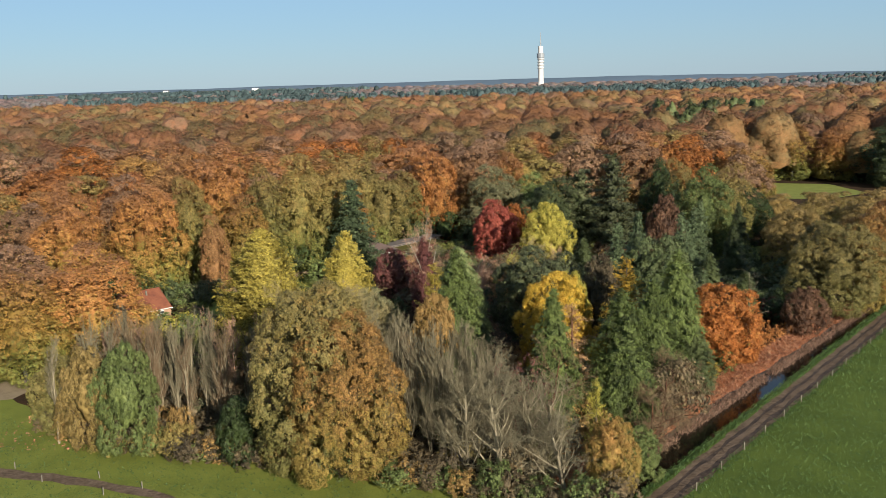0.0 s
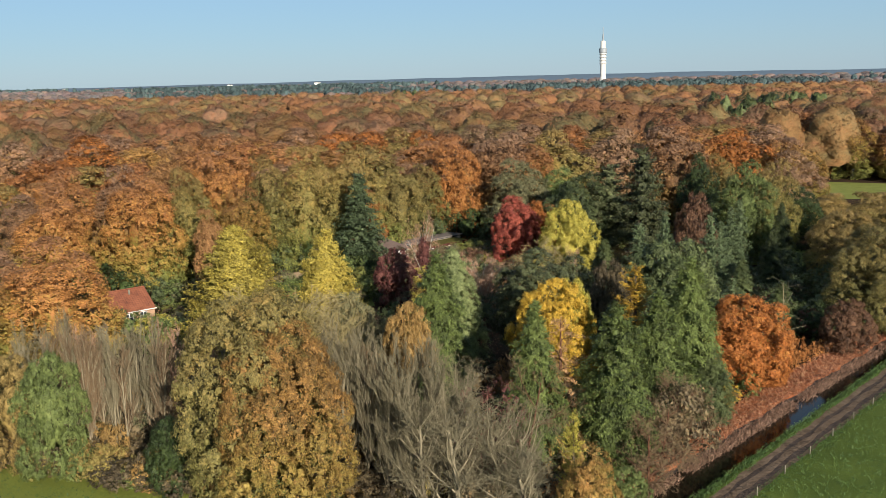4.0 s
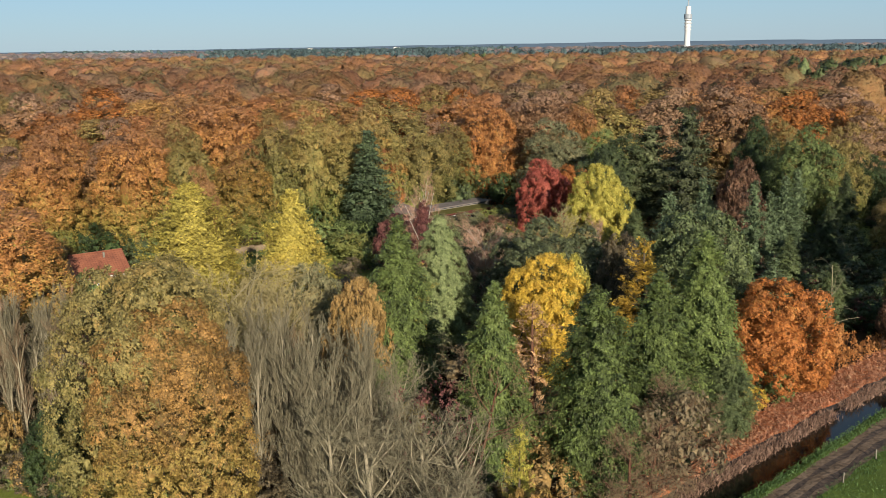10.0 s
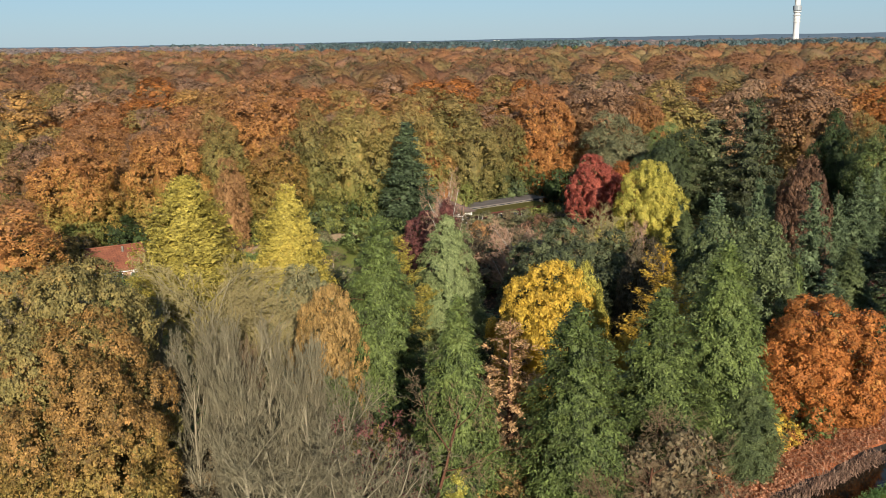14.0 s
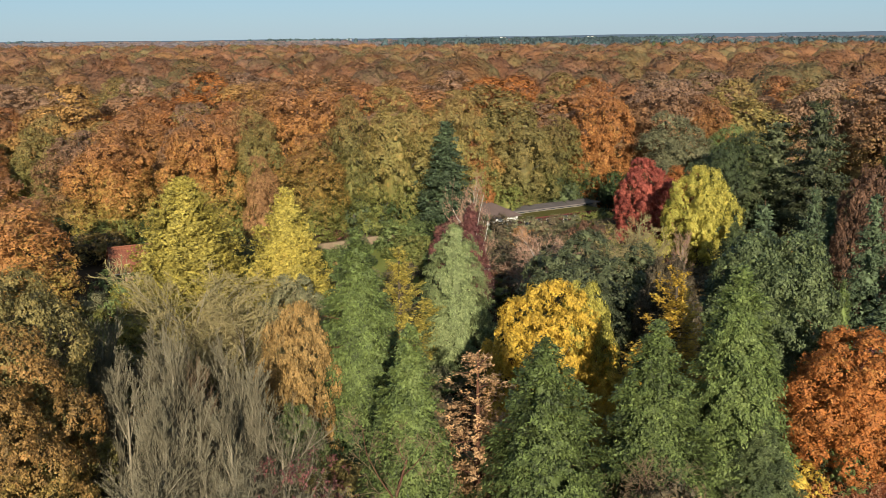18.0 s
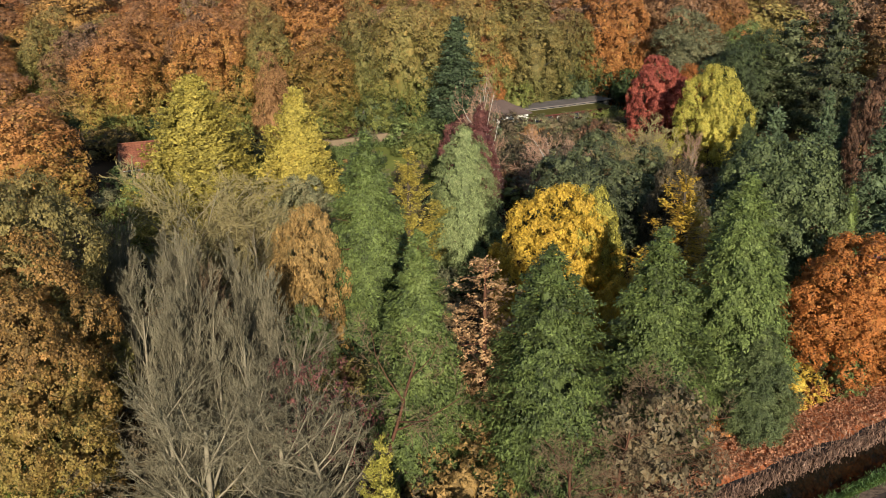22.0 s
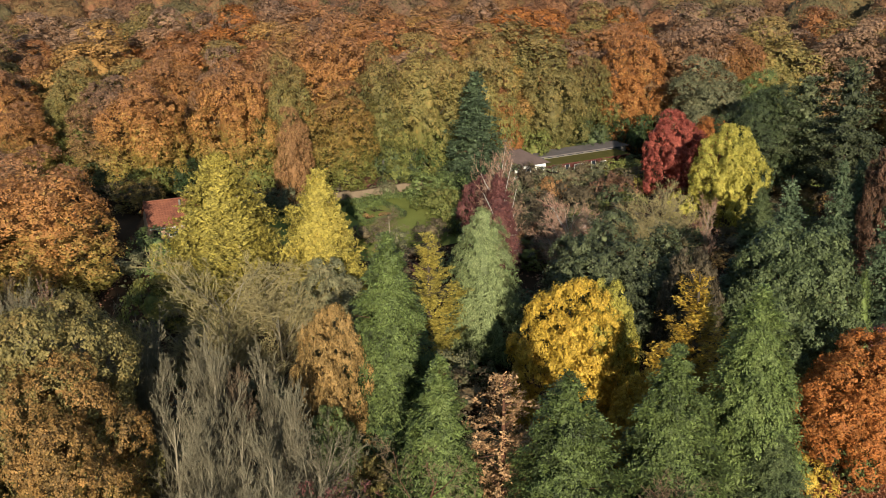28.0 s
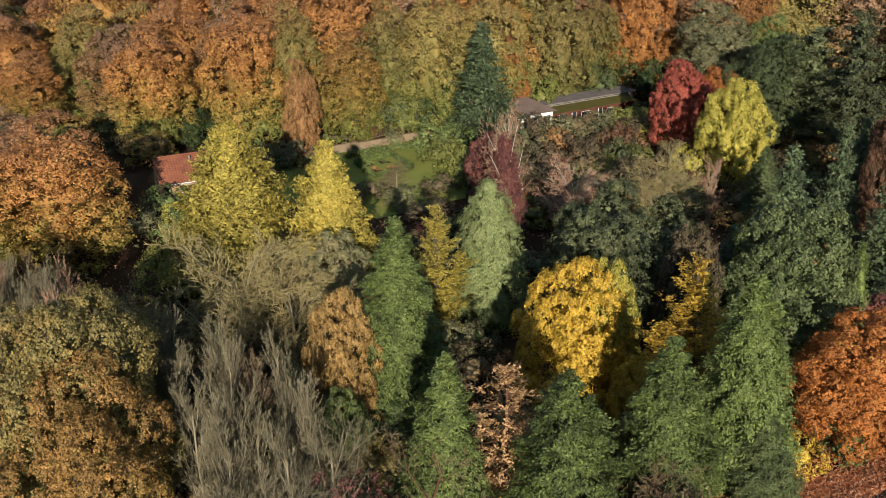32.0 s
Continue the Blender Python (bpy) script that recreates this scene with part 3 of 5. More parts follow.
def kind(key, wood_leaf):
    """Keeps the two meshes of a kind of tree."""
    (wv, wq), (lv, lq) = wood_leaf
    KIND[key] = (mesh_np(key + "_wood", wv, wq, mats=[BARK["oak"]]), leaf_mesh(key + "_leaves", lv, lq, LEAF["beech"]))


def set_mat(ob, m):
    ob.material_slots[0].link = "OBJECT"
    ob.material_slots[0].material = m


def tree(name, key, x, y, size, wide, leaf, bark, label, category="tree", group="", turn=None, z=0.0, parts=("trunk", "crown")):
    """A tree of a kind at a place. size, wide: what to scale its height and width by."""
    root = new(name)
    root.empty_display_size = 0.5
    root.matrix_world = pose(x, y, z, 0, 0, random.uniform(0, 360) if turn is None else turn) @ Matrix.Diagonal((wide, wide, size, 1))
    tagged(root, label, category, group)
    for nm, me, m in zip(parts, KIND[key], (bark, leaf)):
        ob = new(nm, me)
        ob.parent = root
        set_mat(ob, m)
    return root


# ---- boxes and other plain parts ----
def bm_box(sx, sy, sz, bevel=0.0, at=(0, 0, 0)):
    bm = bmesh.new()
    bmesh.ops.create_cube(bm, size=1.0, matrix=Matrix.Translation(at) @ Matrix.Diagonal((sx, sy, sz, 1)))
    if bevel:
        bmesh.ops.bevel(bm, geom=bm.edges[:], offset=bevel, segments=1, affect="EDGES")
    return bm


def part(name, bm, material, parent, label="", m=None):
    """One mesh object from a bmesh, under a thing or a part."""
    me = bpy.data.meshes.new(name)
    bm.to_mesh(me)
    bm.free()
    me.materials.append(material)
    ob = new(name, me)
    ob.parent = parent
    if m is not None:
        ob.matrix_local = m
    return tagged(ob, label)


def thing(name, m, label, category, group="", kind_=""):
    root = new(name)
    root.matrix_world = m
    return tagged(root, label, category, group, kind_)


# the canal's frame: s runs along it, n to the field's side
DX, DY = 0.632, 0.775


def sn(s, n, z=0.0):
    return (DX * s + DY * n, DY * s - DX * n, z)


def skew(s):
    """How far the field's side of the canal drifts from the straight line."""
    return -0.023 * (min(max(s, 60.0), 210.0) - 85.0)


# ---- ground: one sheet, with the canal cut into it ----
prof = [(-4600, 0.0), (-900, 0.0), (-300, 0.0), (-120, 0.0), (-50.6, 0.0), (-48.6, -0.05), (-46.9, -0.2), (-46.6, -0.62), (-45.0, -0.75), (-43.6, -1.3), (-42.3, -0.7), (-41.9, -0.08), (-40.9, 0.0), (-40.25, -0.06), (-39.8, -0.05), (-39.0, 0.02), (-38.5, -0.06), (-38.0, 0.0), (-20, 0.0), (200, 0.0), (900, 0.0), (4600, 0.0)]
zone = ["floor", "floor", "floor", "floor", "bank", "bank", "mud", "mud", "bed", "bed", "mud", "field", "track", "rut", "track", "rut", "track", "field", "field", "field", "field"]
cuts = [-4600, -900, -200, 0, 30, 60] + [60 + 2.0 * k for k in range(1, 66)] + [260, 500, 1200, 4600]
rng0 = np.random.default_rng(5)
gv, gq, gmat = [], [], []
names = sorted(set(zone))
for i, s in enumerate(cuts):
    for j, (n, z) in enumerate(prof):
        near = 60 < s < 190 and -52 < n < -37
        wob = 0.22 * math.sin(s * 0.61 + j) + 0.18 * math.sin(s * 1.7 + 2 * j) if near else 0.0
        gv.append(sn(s, n + (skew(s) if 8 < j < 18 else 0.0) + wob * (0.5 if j > 9 else 1.0), z + (0.05 * math.sin(s * 0.9 + j * 2) if near and j in (13, 14, 15, 16) else 0)))
w = len(prof)
for i in range(len(cuts) - 1):
    for j in range(w - 1):
        gq.append((i * w + j, i * w + j + 1, (i + 1) * w + j + 1, (i + 1) * w + j))
        gmat.append(names.index(zone[j]))
gme = mesh_np("ground", np.array(gv), np.array(gq), mats=[MAT[k] for k in names])
for p, k in zip(gme.polygons, gmat):
    p.material_index = k
if gme.polygons[0].normal.z < 0:
    gme.flip_normals()
ground = tagged(new("ground", gme), "leaf-strewn woodland floor, green field and muddy farm track beside a canal", "ground", kind="structure")

wv = [sn(s, n, -0.55) for s in (-600, 700) for n in (-46.6, -41.3)]
water = tagged(new("water", mesh_np("water", np.array(wv), [(0, 1, 3, 2)], mats=[MAT["water"]])), "dark still water of a narrow canal", "water", kind="structure")
water.data.flip_normals() if water.data.polygons[0].normal.z < 0 else None


def patch(name, pts, z, material, label, category="lawn"):
    """A flat piece of ground with an uneven rim."""
    bm = bmesh.new()
    c = Vector((sum(p[0] for p in pts) / len(pts), sum(p[1] for p in pts) / len(pts), z))
    ring = []
    for a, b in zip(pts, pts[1:] + pts[:1]):
        steps = max(1, int(math.dist(a, b) / 2.0)) if math.dist(a, b) < 120 else 6
        for k in range(steps):
            f = k / steps
            o = noise.noise(Vector((a[0] + (b[0] - a[0]) * f, a[1] + (b[1] - a[1]) * f, 3.0))) * 0.5
            ring.append(bm.verts.new((a[0] + (b[0] - a[0]) * f + o, a[1] + (b[1] - a[1]) * f + o, z)))
    bm.faces.new(ring)
    bm.normal_update()
    if bm.faces[:][0].normal.z < 0:
        bmesh.ops.reverse_faces(bm, faces=bm.faces[:])
    me = bpy.data.meshes.new(name)
    bm.to_mesh(me)
    bm.free()
    me.materials.append(material)
    return tagged(new(name, me), label, category, kind="structure")


patch("meadow", [(-400, 125), (-120, 124), (-75, 130), (-56.5, 123.5), (-44.5, 112.5), (-35.8, 105.8), (-22.5, 101.4), (-14, 99.2), (-5.2, 95), (7, 88.5), (15, 82), (2, 60), (-60, -40), (-400, -40)], 0.03, MAT["meadow"], "short sunlit meadow grass before the edge of the wood", "meadow")
patch("muddy_path", [(-80, 103), (-60, 101.5), (-46.2, 98.9), (-36.3, 96.0), (-28, 92.2), (-20, 86), (-17.5, 84.5), (-25.5, 89.4), (-35.7, 93.9), (-45.4, 96.6), (-60, 99.2), (-80, 100.5)], 0.06, MAT["track"], "curving muddy wheel track across the meadow", "path")
patch("sandy_yard", [(-75, 118), (-55, 122), (-53, 128), (-58, 131), (-80, 130)], 0.06, MAT["sand"], "pale sandy yard at the edge of the wood", "yard")
patch("garden_lawn", [(-40, 165), (-30, 161), (-20, 161), (-12, 172), (-15, 187), (-21, 194), (-27, 197), (-38, 184.5), (-45, 176.5)], 0.03, MAT["lawn"], "mown lawn of the walled garden", "lawn")
patch("park_lawn", [(50, 205), (66, 200), (74, 214), (60, 232), (48, 226)], 0.03, MAT["lawn"], "small shaded lawn among park trees", "lawn")
patch("glade_lawn", [(22, 222), (34, 218), (38, 236), (26, 242)], 0.03, MAT["lawn"], "strip of lawn under trees", "lawn")
patch("far_lawn", [(92, 300), (118, 294), (134, 306), (132, 332), (104, 344), (92, 322)], 0.03, MAT["lawn"], "bright green clearing in the wood", "lawn")
patch("garden_path", [(-46, 190), (-37, 191.5), (-31, 203), (-25, 209), (-27, 210), (-33, 205), (-38.5, 193.2), (-46, 192)], 0.05, MAT["sand"], "pale gravel garden path", "path")

# ---- distant ridge, closing the view; its blue-grey is painted haze ----
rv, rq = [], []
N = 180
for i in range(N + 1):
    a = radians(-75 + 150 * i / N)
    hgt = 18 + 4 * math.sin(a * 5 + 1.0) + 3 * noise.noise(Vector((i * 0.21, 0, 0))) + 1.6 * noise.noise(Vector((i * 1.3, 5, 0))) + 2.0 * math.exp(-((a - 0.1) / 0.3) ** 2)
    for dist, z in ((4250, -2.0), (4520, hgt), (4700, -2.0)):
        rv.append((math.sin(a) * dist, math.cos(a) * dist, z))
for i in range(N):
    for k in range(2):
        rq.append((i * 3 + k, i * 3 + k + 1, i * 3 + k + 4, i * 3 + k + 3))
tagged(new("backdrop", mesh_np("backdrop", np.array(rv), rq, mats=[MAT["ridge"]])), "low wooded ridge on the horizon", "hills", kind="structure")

# ---- kinds of trees ----
kind("oak_a", broadleaf(1, 19, 7.0, 1700, 0.23, 0.0, 60, 0.29, 0.25, per=20, tuft=0.68))
kind("oak_b", broadleaf(2, 19, 7.0, 1700, 0.23, 0.0, 54, 0.3, 0.15, per=20, tuft=0.68))
kind("round_a", broadleaf(3, 12, 5.0, 1150, 0.23, 0.02, 84, 0.2, 0.1, per=15, tuft=0.5, out=(0.66, 0.92), core=0.0))
kind("round_b", broadleaf(4, 12, 5.0, 1150, 0.23, 0.03, 76, 0.21, 0.3, per=15, tuft=0.5, out=(0.66, 0.92), core=0.0))
kind("sparse_a", broadleaf(5, 12, 5.0, 300, 0.26, 0.1, 30, 0.34, 0.2, 20, per=4, core=0, inner=False))
kind("forest_a", broadleaf(11, 22, 6.0, 1000, 0.46, -0.1, 34, 0.33, 0.2, 5, per=11, tuft=0.85, blades=2, core=0.24, cut=(7, 4)))
kind("forest_b", broadleaf(12, 22, 6.0, 1000, 0.46, -0.1, 28, 0.35, 0.3, 5, per=11, tuft=0.85, blades=2, core=0.24, cut=(7, 4)))
kind("forest_c", broadleaf(13, 22, 6.0, 1000, 0.46, -0.1, 40, 0.31, 0.1, 5, per=11, tuft=0.85, blades=2, core=0.24, cut=(7, 4)))
kind("forest_d", broadleaf(14, 22, 6.0, 1000, 0.46, -0.1, 24, 0.38, 0.35, 5, per=11, tuft=0.85, blades=2, core=0.24, cut=(7, 4)))
kind("edge_a", broadleaf(15, 22, 6.0, 1500, 0.34, -0.1, 60, 0.28, 0.2, 9, per=13, tuft=0.75, blades=2, core=0.2))
kind("edge_b", broadleaf(16, 22, 6.0, 1500, 0.34, -0.1, 52, 0.29, 0.3, 9, per=13, tuft=0.75, blades=2, core=0.2))
kind("edge_c", broadleaf(17, 22, 6.0, 1500, 0.34, -0.1, 64, 0.27, 0.1, 9, per=13, tuft=0.75, blades=2, core=0.2))
kind("shrub_a", broadleaf(21, 4, 2.6, 130, 0.28, 0.02, 18, 0.38, 0.0, 4, per=10, tuft=0.42, blades=2, cut=(6, 4)))
kind("shrub_b", broadleaf(22, 4, 2.6, 130, 0.28, 0.02, 14, 0.42, 0.2, 4, per=10, tuft=0.42, blades=2, cut=(6, 4)))
kind("ginkgo_a", feathered(31, 19, 5.0, 1500, 14, 0.3, 0.6, 0.04, 0.6, 0.15, 1.5, 0.5, 0.6, 0.16, 0.3, 0.24, face=(0.35, 1.0)))
kind("ginkgo_b", feathered(32, 19, 4.8, 1400, 14, 0.3, 0.68, 0.04, 0.5, 0.1, 1.5, 0.5, 0.6, 0.16, 0.3, 0.24, face=(0.35, 1.0)))
kind("spire_a", feathered(33, 15, 2.4, 300, 18, 0.22, 0.6, 0.08, 0.9, 0.1, 1.5, 0.0, 0.5, 0.34, 0.3, 0.2))
kind("larch_a", feathered(34, 14, 3.0, 230, 14, 0.19, 0.45, 0.12, 0.15, 0.3, 1.5, 0.0, 0.5, 0.3, 0.2, 0.14))
kind("cypress_a", feathered(41, 17, 4.2, 780, 32, 0.27, 0.6, 0.01, 0.1, 0.5, 1.5, 0.42, fan=0.2, lobes=0.08))
kind("cypress_b", feathered(42, 17, 4.2, 780, 32, 0.27, 0.5, 0.01, 0.1, 0.5, 1.5, 0.42, fan=0.2, lobes=0.13))
kind("cypress_c", feathered(43, 17, 4.2, 780, 32, 0.27, 0.68, 0.01, 0.1, 0.5, 1.5, 0.42, fan=0.2, lobes=0.13))
kind("weeping_a", feathered(44, 16, 4.0, 760, 30, 0.26, 0.48, 0.01, -0.1, 1.3, 1.5, 0.46, 0.32, 0.06, 0.3, 0.13))
kind("spruce_a", spired(45, 20, 5.2, 9000, 0.4, 210, -0.05, 0.12, 0.85, 0.02, 0.14, 0.55, 0.75, 17))
kind("spruce_b", spired(46, 15, 3.4, 5200, 0.3, 180, 0.0, 0.15, 0.85, 0.02, 0.11, 0.5, 0.75, 16))
kind("pine_a", broadleaf(51, 14, 7.0, 1500, 0.26, 0.15, 52, 0.24, 0.0, per=14, tuft=0.55))
kind("pine_b", spired(52, 23, 5.0, 5600, 0.42, 90, 0.2, 0.1, 0.45, 0.2, 0.14, 0.6, 0.6, 11, solid=0.3))
kind("yew_a", broadleaf(53, 12, 5.5, 1500, 0.25, 0.0, 80, 0.22, 0.25, per=15, tuft=0.55, out=(0.64, 0.94)))
kind("column_a", feathered(54, 11, 1.6, 420, 10, 0.2, 0.6, 0.01, 0.9, 0.2, 0.8))
kind("bare_a", bare(61, 16, 0.33, 0.13, split=(3, 3, 3, 2), first=0.1, reach=0.6, wild=0.55))
kind("bare_b", bare(62, 16, 0.3, 0.14, split=(3, 3, 3, 2), first=0.18, reach=0.55, wild=0.5))
kind("bare_c", bare(63, 16, 0.5, 0.1, split=(3, 3, 3, 2), first=0.12, reach=0.85, thick=0.02))
kind("bare_d", bare(64, 16, 0.27, 0.14, split=(3, 3, 3, 2), first=0.2, reach=0.5, wild=0.5))
kind("bare_wide", bare(65, 12, 0.62, 0.05, split=(3, 3, 3, 2), first=0.05, thick=0.02, reach=0.95))
kind("bare_wide_b", bare(66, 12, 0.60, 0.07, split=(3, 3, 3, 2), first=0.05, thick=0.018, reach=0.95))
kind("bare_fan", bare(70, 12, 0.42, 0.05, split=(5, 3, 3, 2), first=0.0, thick=0.014, reach=0.95, twig=0.015, wild=0.6))
kind("bare_lean", bare(67, 13, 0.55, 0.05, split=(2, 2, 3, 2), first=0.6, lean=(0.35, 0.1), reach=0.8))
kind("snag", bare(68, 11, 0.75, 0.0, split=(2, 1), first=0.2, thick=0.01))

OAK, BEECH, GREY, BIRCH = BARK["oak"], BARK["beech"], BARK["grey"], BARK["birch"]


def grown(key, x, y, h, r, leaf, label, name="tree", bark=OAK, group="", category="tree", turn=None):
    """A tree by its true height and radius."""
    base = {"oak_a": (19, 7), "oak_b": (19, 7), "round_a": (12, 5), "round_b": (12, 5), "sparse_a": (12, 5), "shrub_a": (4, 2.6), "shrub_b": (4, 2.6), "ginkgo_a": (19, 5), "ginkgo_b": (19, 4.8), "spire_a": (15, 2.4), "larch_a": (14, 3),
            "cypress_a": (17, 4.2), "cypress_b": (17, 4.2), "cypress_c": (17, 4.2), "weeping_a": (16, 4), "spruce_a": (20, 5.2), "spruce_b": (15, 3.4), "pine_a": (14, 7), "pine_b": (23, 5), "yew_a": (12, 5.5), "column_a": (11, 1.6)}.get(key, (22, 6))
    return tree(name, key, x, y, h / base[0], r / base[1], LEAF[leaf], bark, label, category, group, turn)


def leafless(key, x, y, h, wide, twig, label, name="bare_tree", bark=GREY, group="bare trees at the wood's edge", turn=None):
    return tree(name, key, x, y, h / (16 if key[5:6] in "abcd" and len(key) == 6 else 12 if "wide" in key or "round" in key or "fan" in key else 13 if "lean" in key else 11), wide, BARK[twig], bark, label, "tree", group, turn, parts=("trunk", "crown"))


# ---- the park: trees one by one ----
grown("oak_a", -12.6, 97.0, 19.3, 6.2, "oak_gold", "large oak with dull golden autumn leaves beside the meadow", "oak_tree")
grown("oak_b", -9.1, 93.8, 16.2, 5.4, "oak_orange", "oak with orange-brown autumn leaves at the wood's edge", "oak_tree")
grown("round_a", -33.8, 102.6, 11.8, 3.3, "green", "round-headed tree still in green leaf beside the meadow", "tree")
grown("round_b", -38.5, 104.5, 11.0, 3.0, "tan", "slender tree with tan leaves at the meadow's edge", "tree")
grown("round_a", -44.0, 110.5, 8.5, 3.2, "oak_gold", "low tree with yellow-brown leaves at the meadow's edge", "tree")
grown("round_b", -20.8, 98.8, 7.0, 2.4, "holly", "dense dark green holly bush", "holly_bush", category="bush")
grown("edge_a", -48.9, 136.6, 17.0, 7.2, "beech", "broad beech in bright orange-brown leaf", "beech_tree", BEECH)
grown("edge_b", -60.5, 139.0, 17.0, 7.0, "beech_brown", "broad beech with thinning brown leaves", "beech_tree", BEECH)
grown("edge_c", -56.0, 129.5, 15.0, 5.5, "beech_gold", "beech with golden-orange leaves", "beech_tree", BEECH)
grown("edge_b", -70.0, 134.0, 17.0, 6.5, "beech", "beech with rust-coloured leaves", "beech_tree", BEECH)
grown("ginkgo_a", -24.9, 136.3, 19.0, 8.2, "ginkgo", "ginkgo with pale yellow leaves in upswept branches", "ginkgo_tree", GREY)
grown("ginkgo_b", -13.0, 135.5, 18.6, 6.2, "ginkgo", "spire-topped ginkgo in clear yellow leaf", "ginkgo_tree", GREY)
grown("round_b", -9.0, 129.1, 11.4, 3.6, "olive_grey", "small tree with grey-olive leaves", "tree")
grown("round_a", -0.7, 113.8, 13.5, 2.9, "tan_dull", "small tree with tan autumn leaves", "tree")
grown("cypress_a", 2.1, 118.4, 18.8, 4.9, "cypress", "tall dark green cone-shaped cypress", "cypress_tree", BARK["red"])
grown("weeping_a", 2.9, 138.7, 15.3, 4.8, "cypress_pale", "grey-green cypress with drooping sprays", "cypress_tree", BARK["red"])
grown("spire_a", -0.7, 133.6, 14.2, 3.6, "ginkgo", "slim golden larch with ragged yellow branches", "larch_tree")
grown("cypress_c", 12.2, 103.5, 16.8, 4.0, "cypress", "dark green cypress with a pointed top", "cypress_tree", BARK["red"])
grown("cypress_b", 19.8, 104.8, 16.2, 4.7, "cypress", "broad bushy green cypress", "cypress_tree", BARK["red"])
grown("round_b", 1.2, 109.6, 8.0, 2.2, "green", "small tree still in bright green leaf", "tree")
grown("larch_a", 14.8, 108.0, 14.1, 4.2, "peach", "dead-looking larch with pale orange needles", "larch_tree", BARK["red"])
grown("round_a", 14.9, 125.5, 13.3, 4.7, "gold", "round-headed tree in vivid yellow leaf", "maple_tree")
grown("round_b", 17.2, 127.4, 13.2, 2.7, "yellow", "tree in yellow-green autumn leaf", "maple_tree")
grown("round_b", 21.4, 121.0, 9.0, 2.4, "amber", "small tree in deep yellow leaf", "maple_tree")
grown("spire_a", 24.4, 126.6, 15.6, 4.2, "amber", "narrow spire-shaped tree in amber leaf", "tree")
grown("cypress_c", 24.8, 112.6, 15.6, 4.9, "cypress", "large green cypress with ragged sides", "cypress_tree", BARK["red"])
grown("cypress_a", 29.3, 119.7, 17.6, 4.8, "cypress", "large dark cypress with a thin top shoot", "cypress_tree", BARK["red"])
grown("cypress_b", 31.2, 117.0, 8.0, 3.0, "yew", "low bushy dark green cypress", "cypress_tree", BARK["red"])
grown("pine_a", 15.2, 142.0, 13.2, 7.4, "pine", "wide flat-headed dark green pine", "pine_tree", BARK["red"])
grown("round_b", 22.6, 137.0, 13.4, 3.0, "brush", "small tree with dull brown leaves", "tree")
grown("yew_a", 31.0, 139.5, 15.2, 6.4, "yew", "big rounded dark evergreen tree", "yew_tree", BARK["red"])
grown("column_a", 36.9, 144.7, 11.2, 1.6, "cypress", "slim columnar green cypress", "cypress_tree", BARK["red"])
grown("pine_b", 35.4, 199.9, 23.6, 5.4, "pine", "tall pine with an open crown", "pine_tree", BARK["red"])
grown("pine_b", 30.0, 206.0, 20.0, 6.0, "pine", "tall dark pine with open crown beside a lawn", "pine_tree", BARK["red"])
grown("oak_b", 24.5, 207.0, 17.0, 6.5, "yew", "dark round-headed tree over a shaded lawn", "tree")
grown("spruce_b", 34.6, 170.0, 16.2, 3.2, "spruce", "grey-green spruce with tiered branches", "spruce_tree", BARK["red"])
grown("spruce_b", 29.6, 162.0, 15.4, 4.4, "spruce", "dark spruce with wide flat tiers", "spruce_tree", BARK["red"])
grown("spruce_b", 40.5, 163.0, 16.8, 4.0, "spruce", "dark green spruce with close tiers", "spruce_tree", BARK["red"])
grown("round_b", 40.5, 176.0, 16.8, 3.4, "cypress_rust", "bald cypress in rusty brown needle", "cypress_tree", BARK["red"])
grown("spruce_a", -17.2, 193.7, 20.6, 6.8, "spruce", "tall blue-green spruce in the garden", "spruce_tree", BARK["red"])
grown("round_a", 11.6, 202.7, 13.4, 4.6, "red", "maple in deep red leaf", "maple_tree")
grown("round_b", 16.6, 206.5, 12.2, 4.0, "rust", "maple in orange-brown leaf", "maple_tree")
grown("round_a", 20.9, 189.0, 14.2, 4.9, "yellow", "round tree in yellow-green leaf", "maple_tree")
grown("shrub_a", 15.5, 188.0, 5.0, 2.5, "yellow", "small bush in yellow leaf", "bush", category="bush")
grown("yew_a", 37.7, 129.8, 10.3, 5.5, "rust", "wide beech in burning orange-rust leaf beside the canal bank", "beech_tree", BEECH)
grown("round_a", -8.5, 172.5, 9.0, 3.4, "maroon", "small tree in maroon leaf", "tree")
leafless("bare_wide", -21.8, 171.2, 4.4, 0.62, "twig_brown", "round bare shrub on the lawn", "bare_shrub", GREY, "")
grown("cypress_b", -2.6, 160.6, 13.4, 2.9, "maroon", "dead birch smothered in dark red creeper", "birch_tree", BIRCH)
leafless("bare_c", -1.9, 161.2, 17.6, 0.62, "twig_pink", "dead white-limbed birch standing out of creeper", "birch_tree", BIRCH, "")
leafless("bare_fan", 5.8, 161.5, 11.0, 1.1, "twig_pink", "bare white-stemmed shrub tree with reddish twigs", "bare_tree", BIRCH, "")
leafless("bare_fan", 16.3, 165.0, 12.2, 1.45, "twig_green", "bare tree with wide-spreading limbs", "bare_tree", GREY, "")
leafless("bare_a", 20.3, 170.0, 10.5, 0.5, "twig_pink", "bare birch with reddish twigs", "birch_tree", GREY, "")
leafless("bare_fan", -14.9, 121.5, 15.2, 1.9, "twig_green", "rounded bare tree with dense greenish twigs", "bare_tree", GREY, "")
leafless("bare_fan", -11.0, 123.5, 13.0, 1.5, "twig_green", "rounded bare tree with fine twigs", "bare_tree", GREY, "")
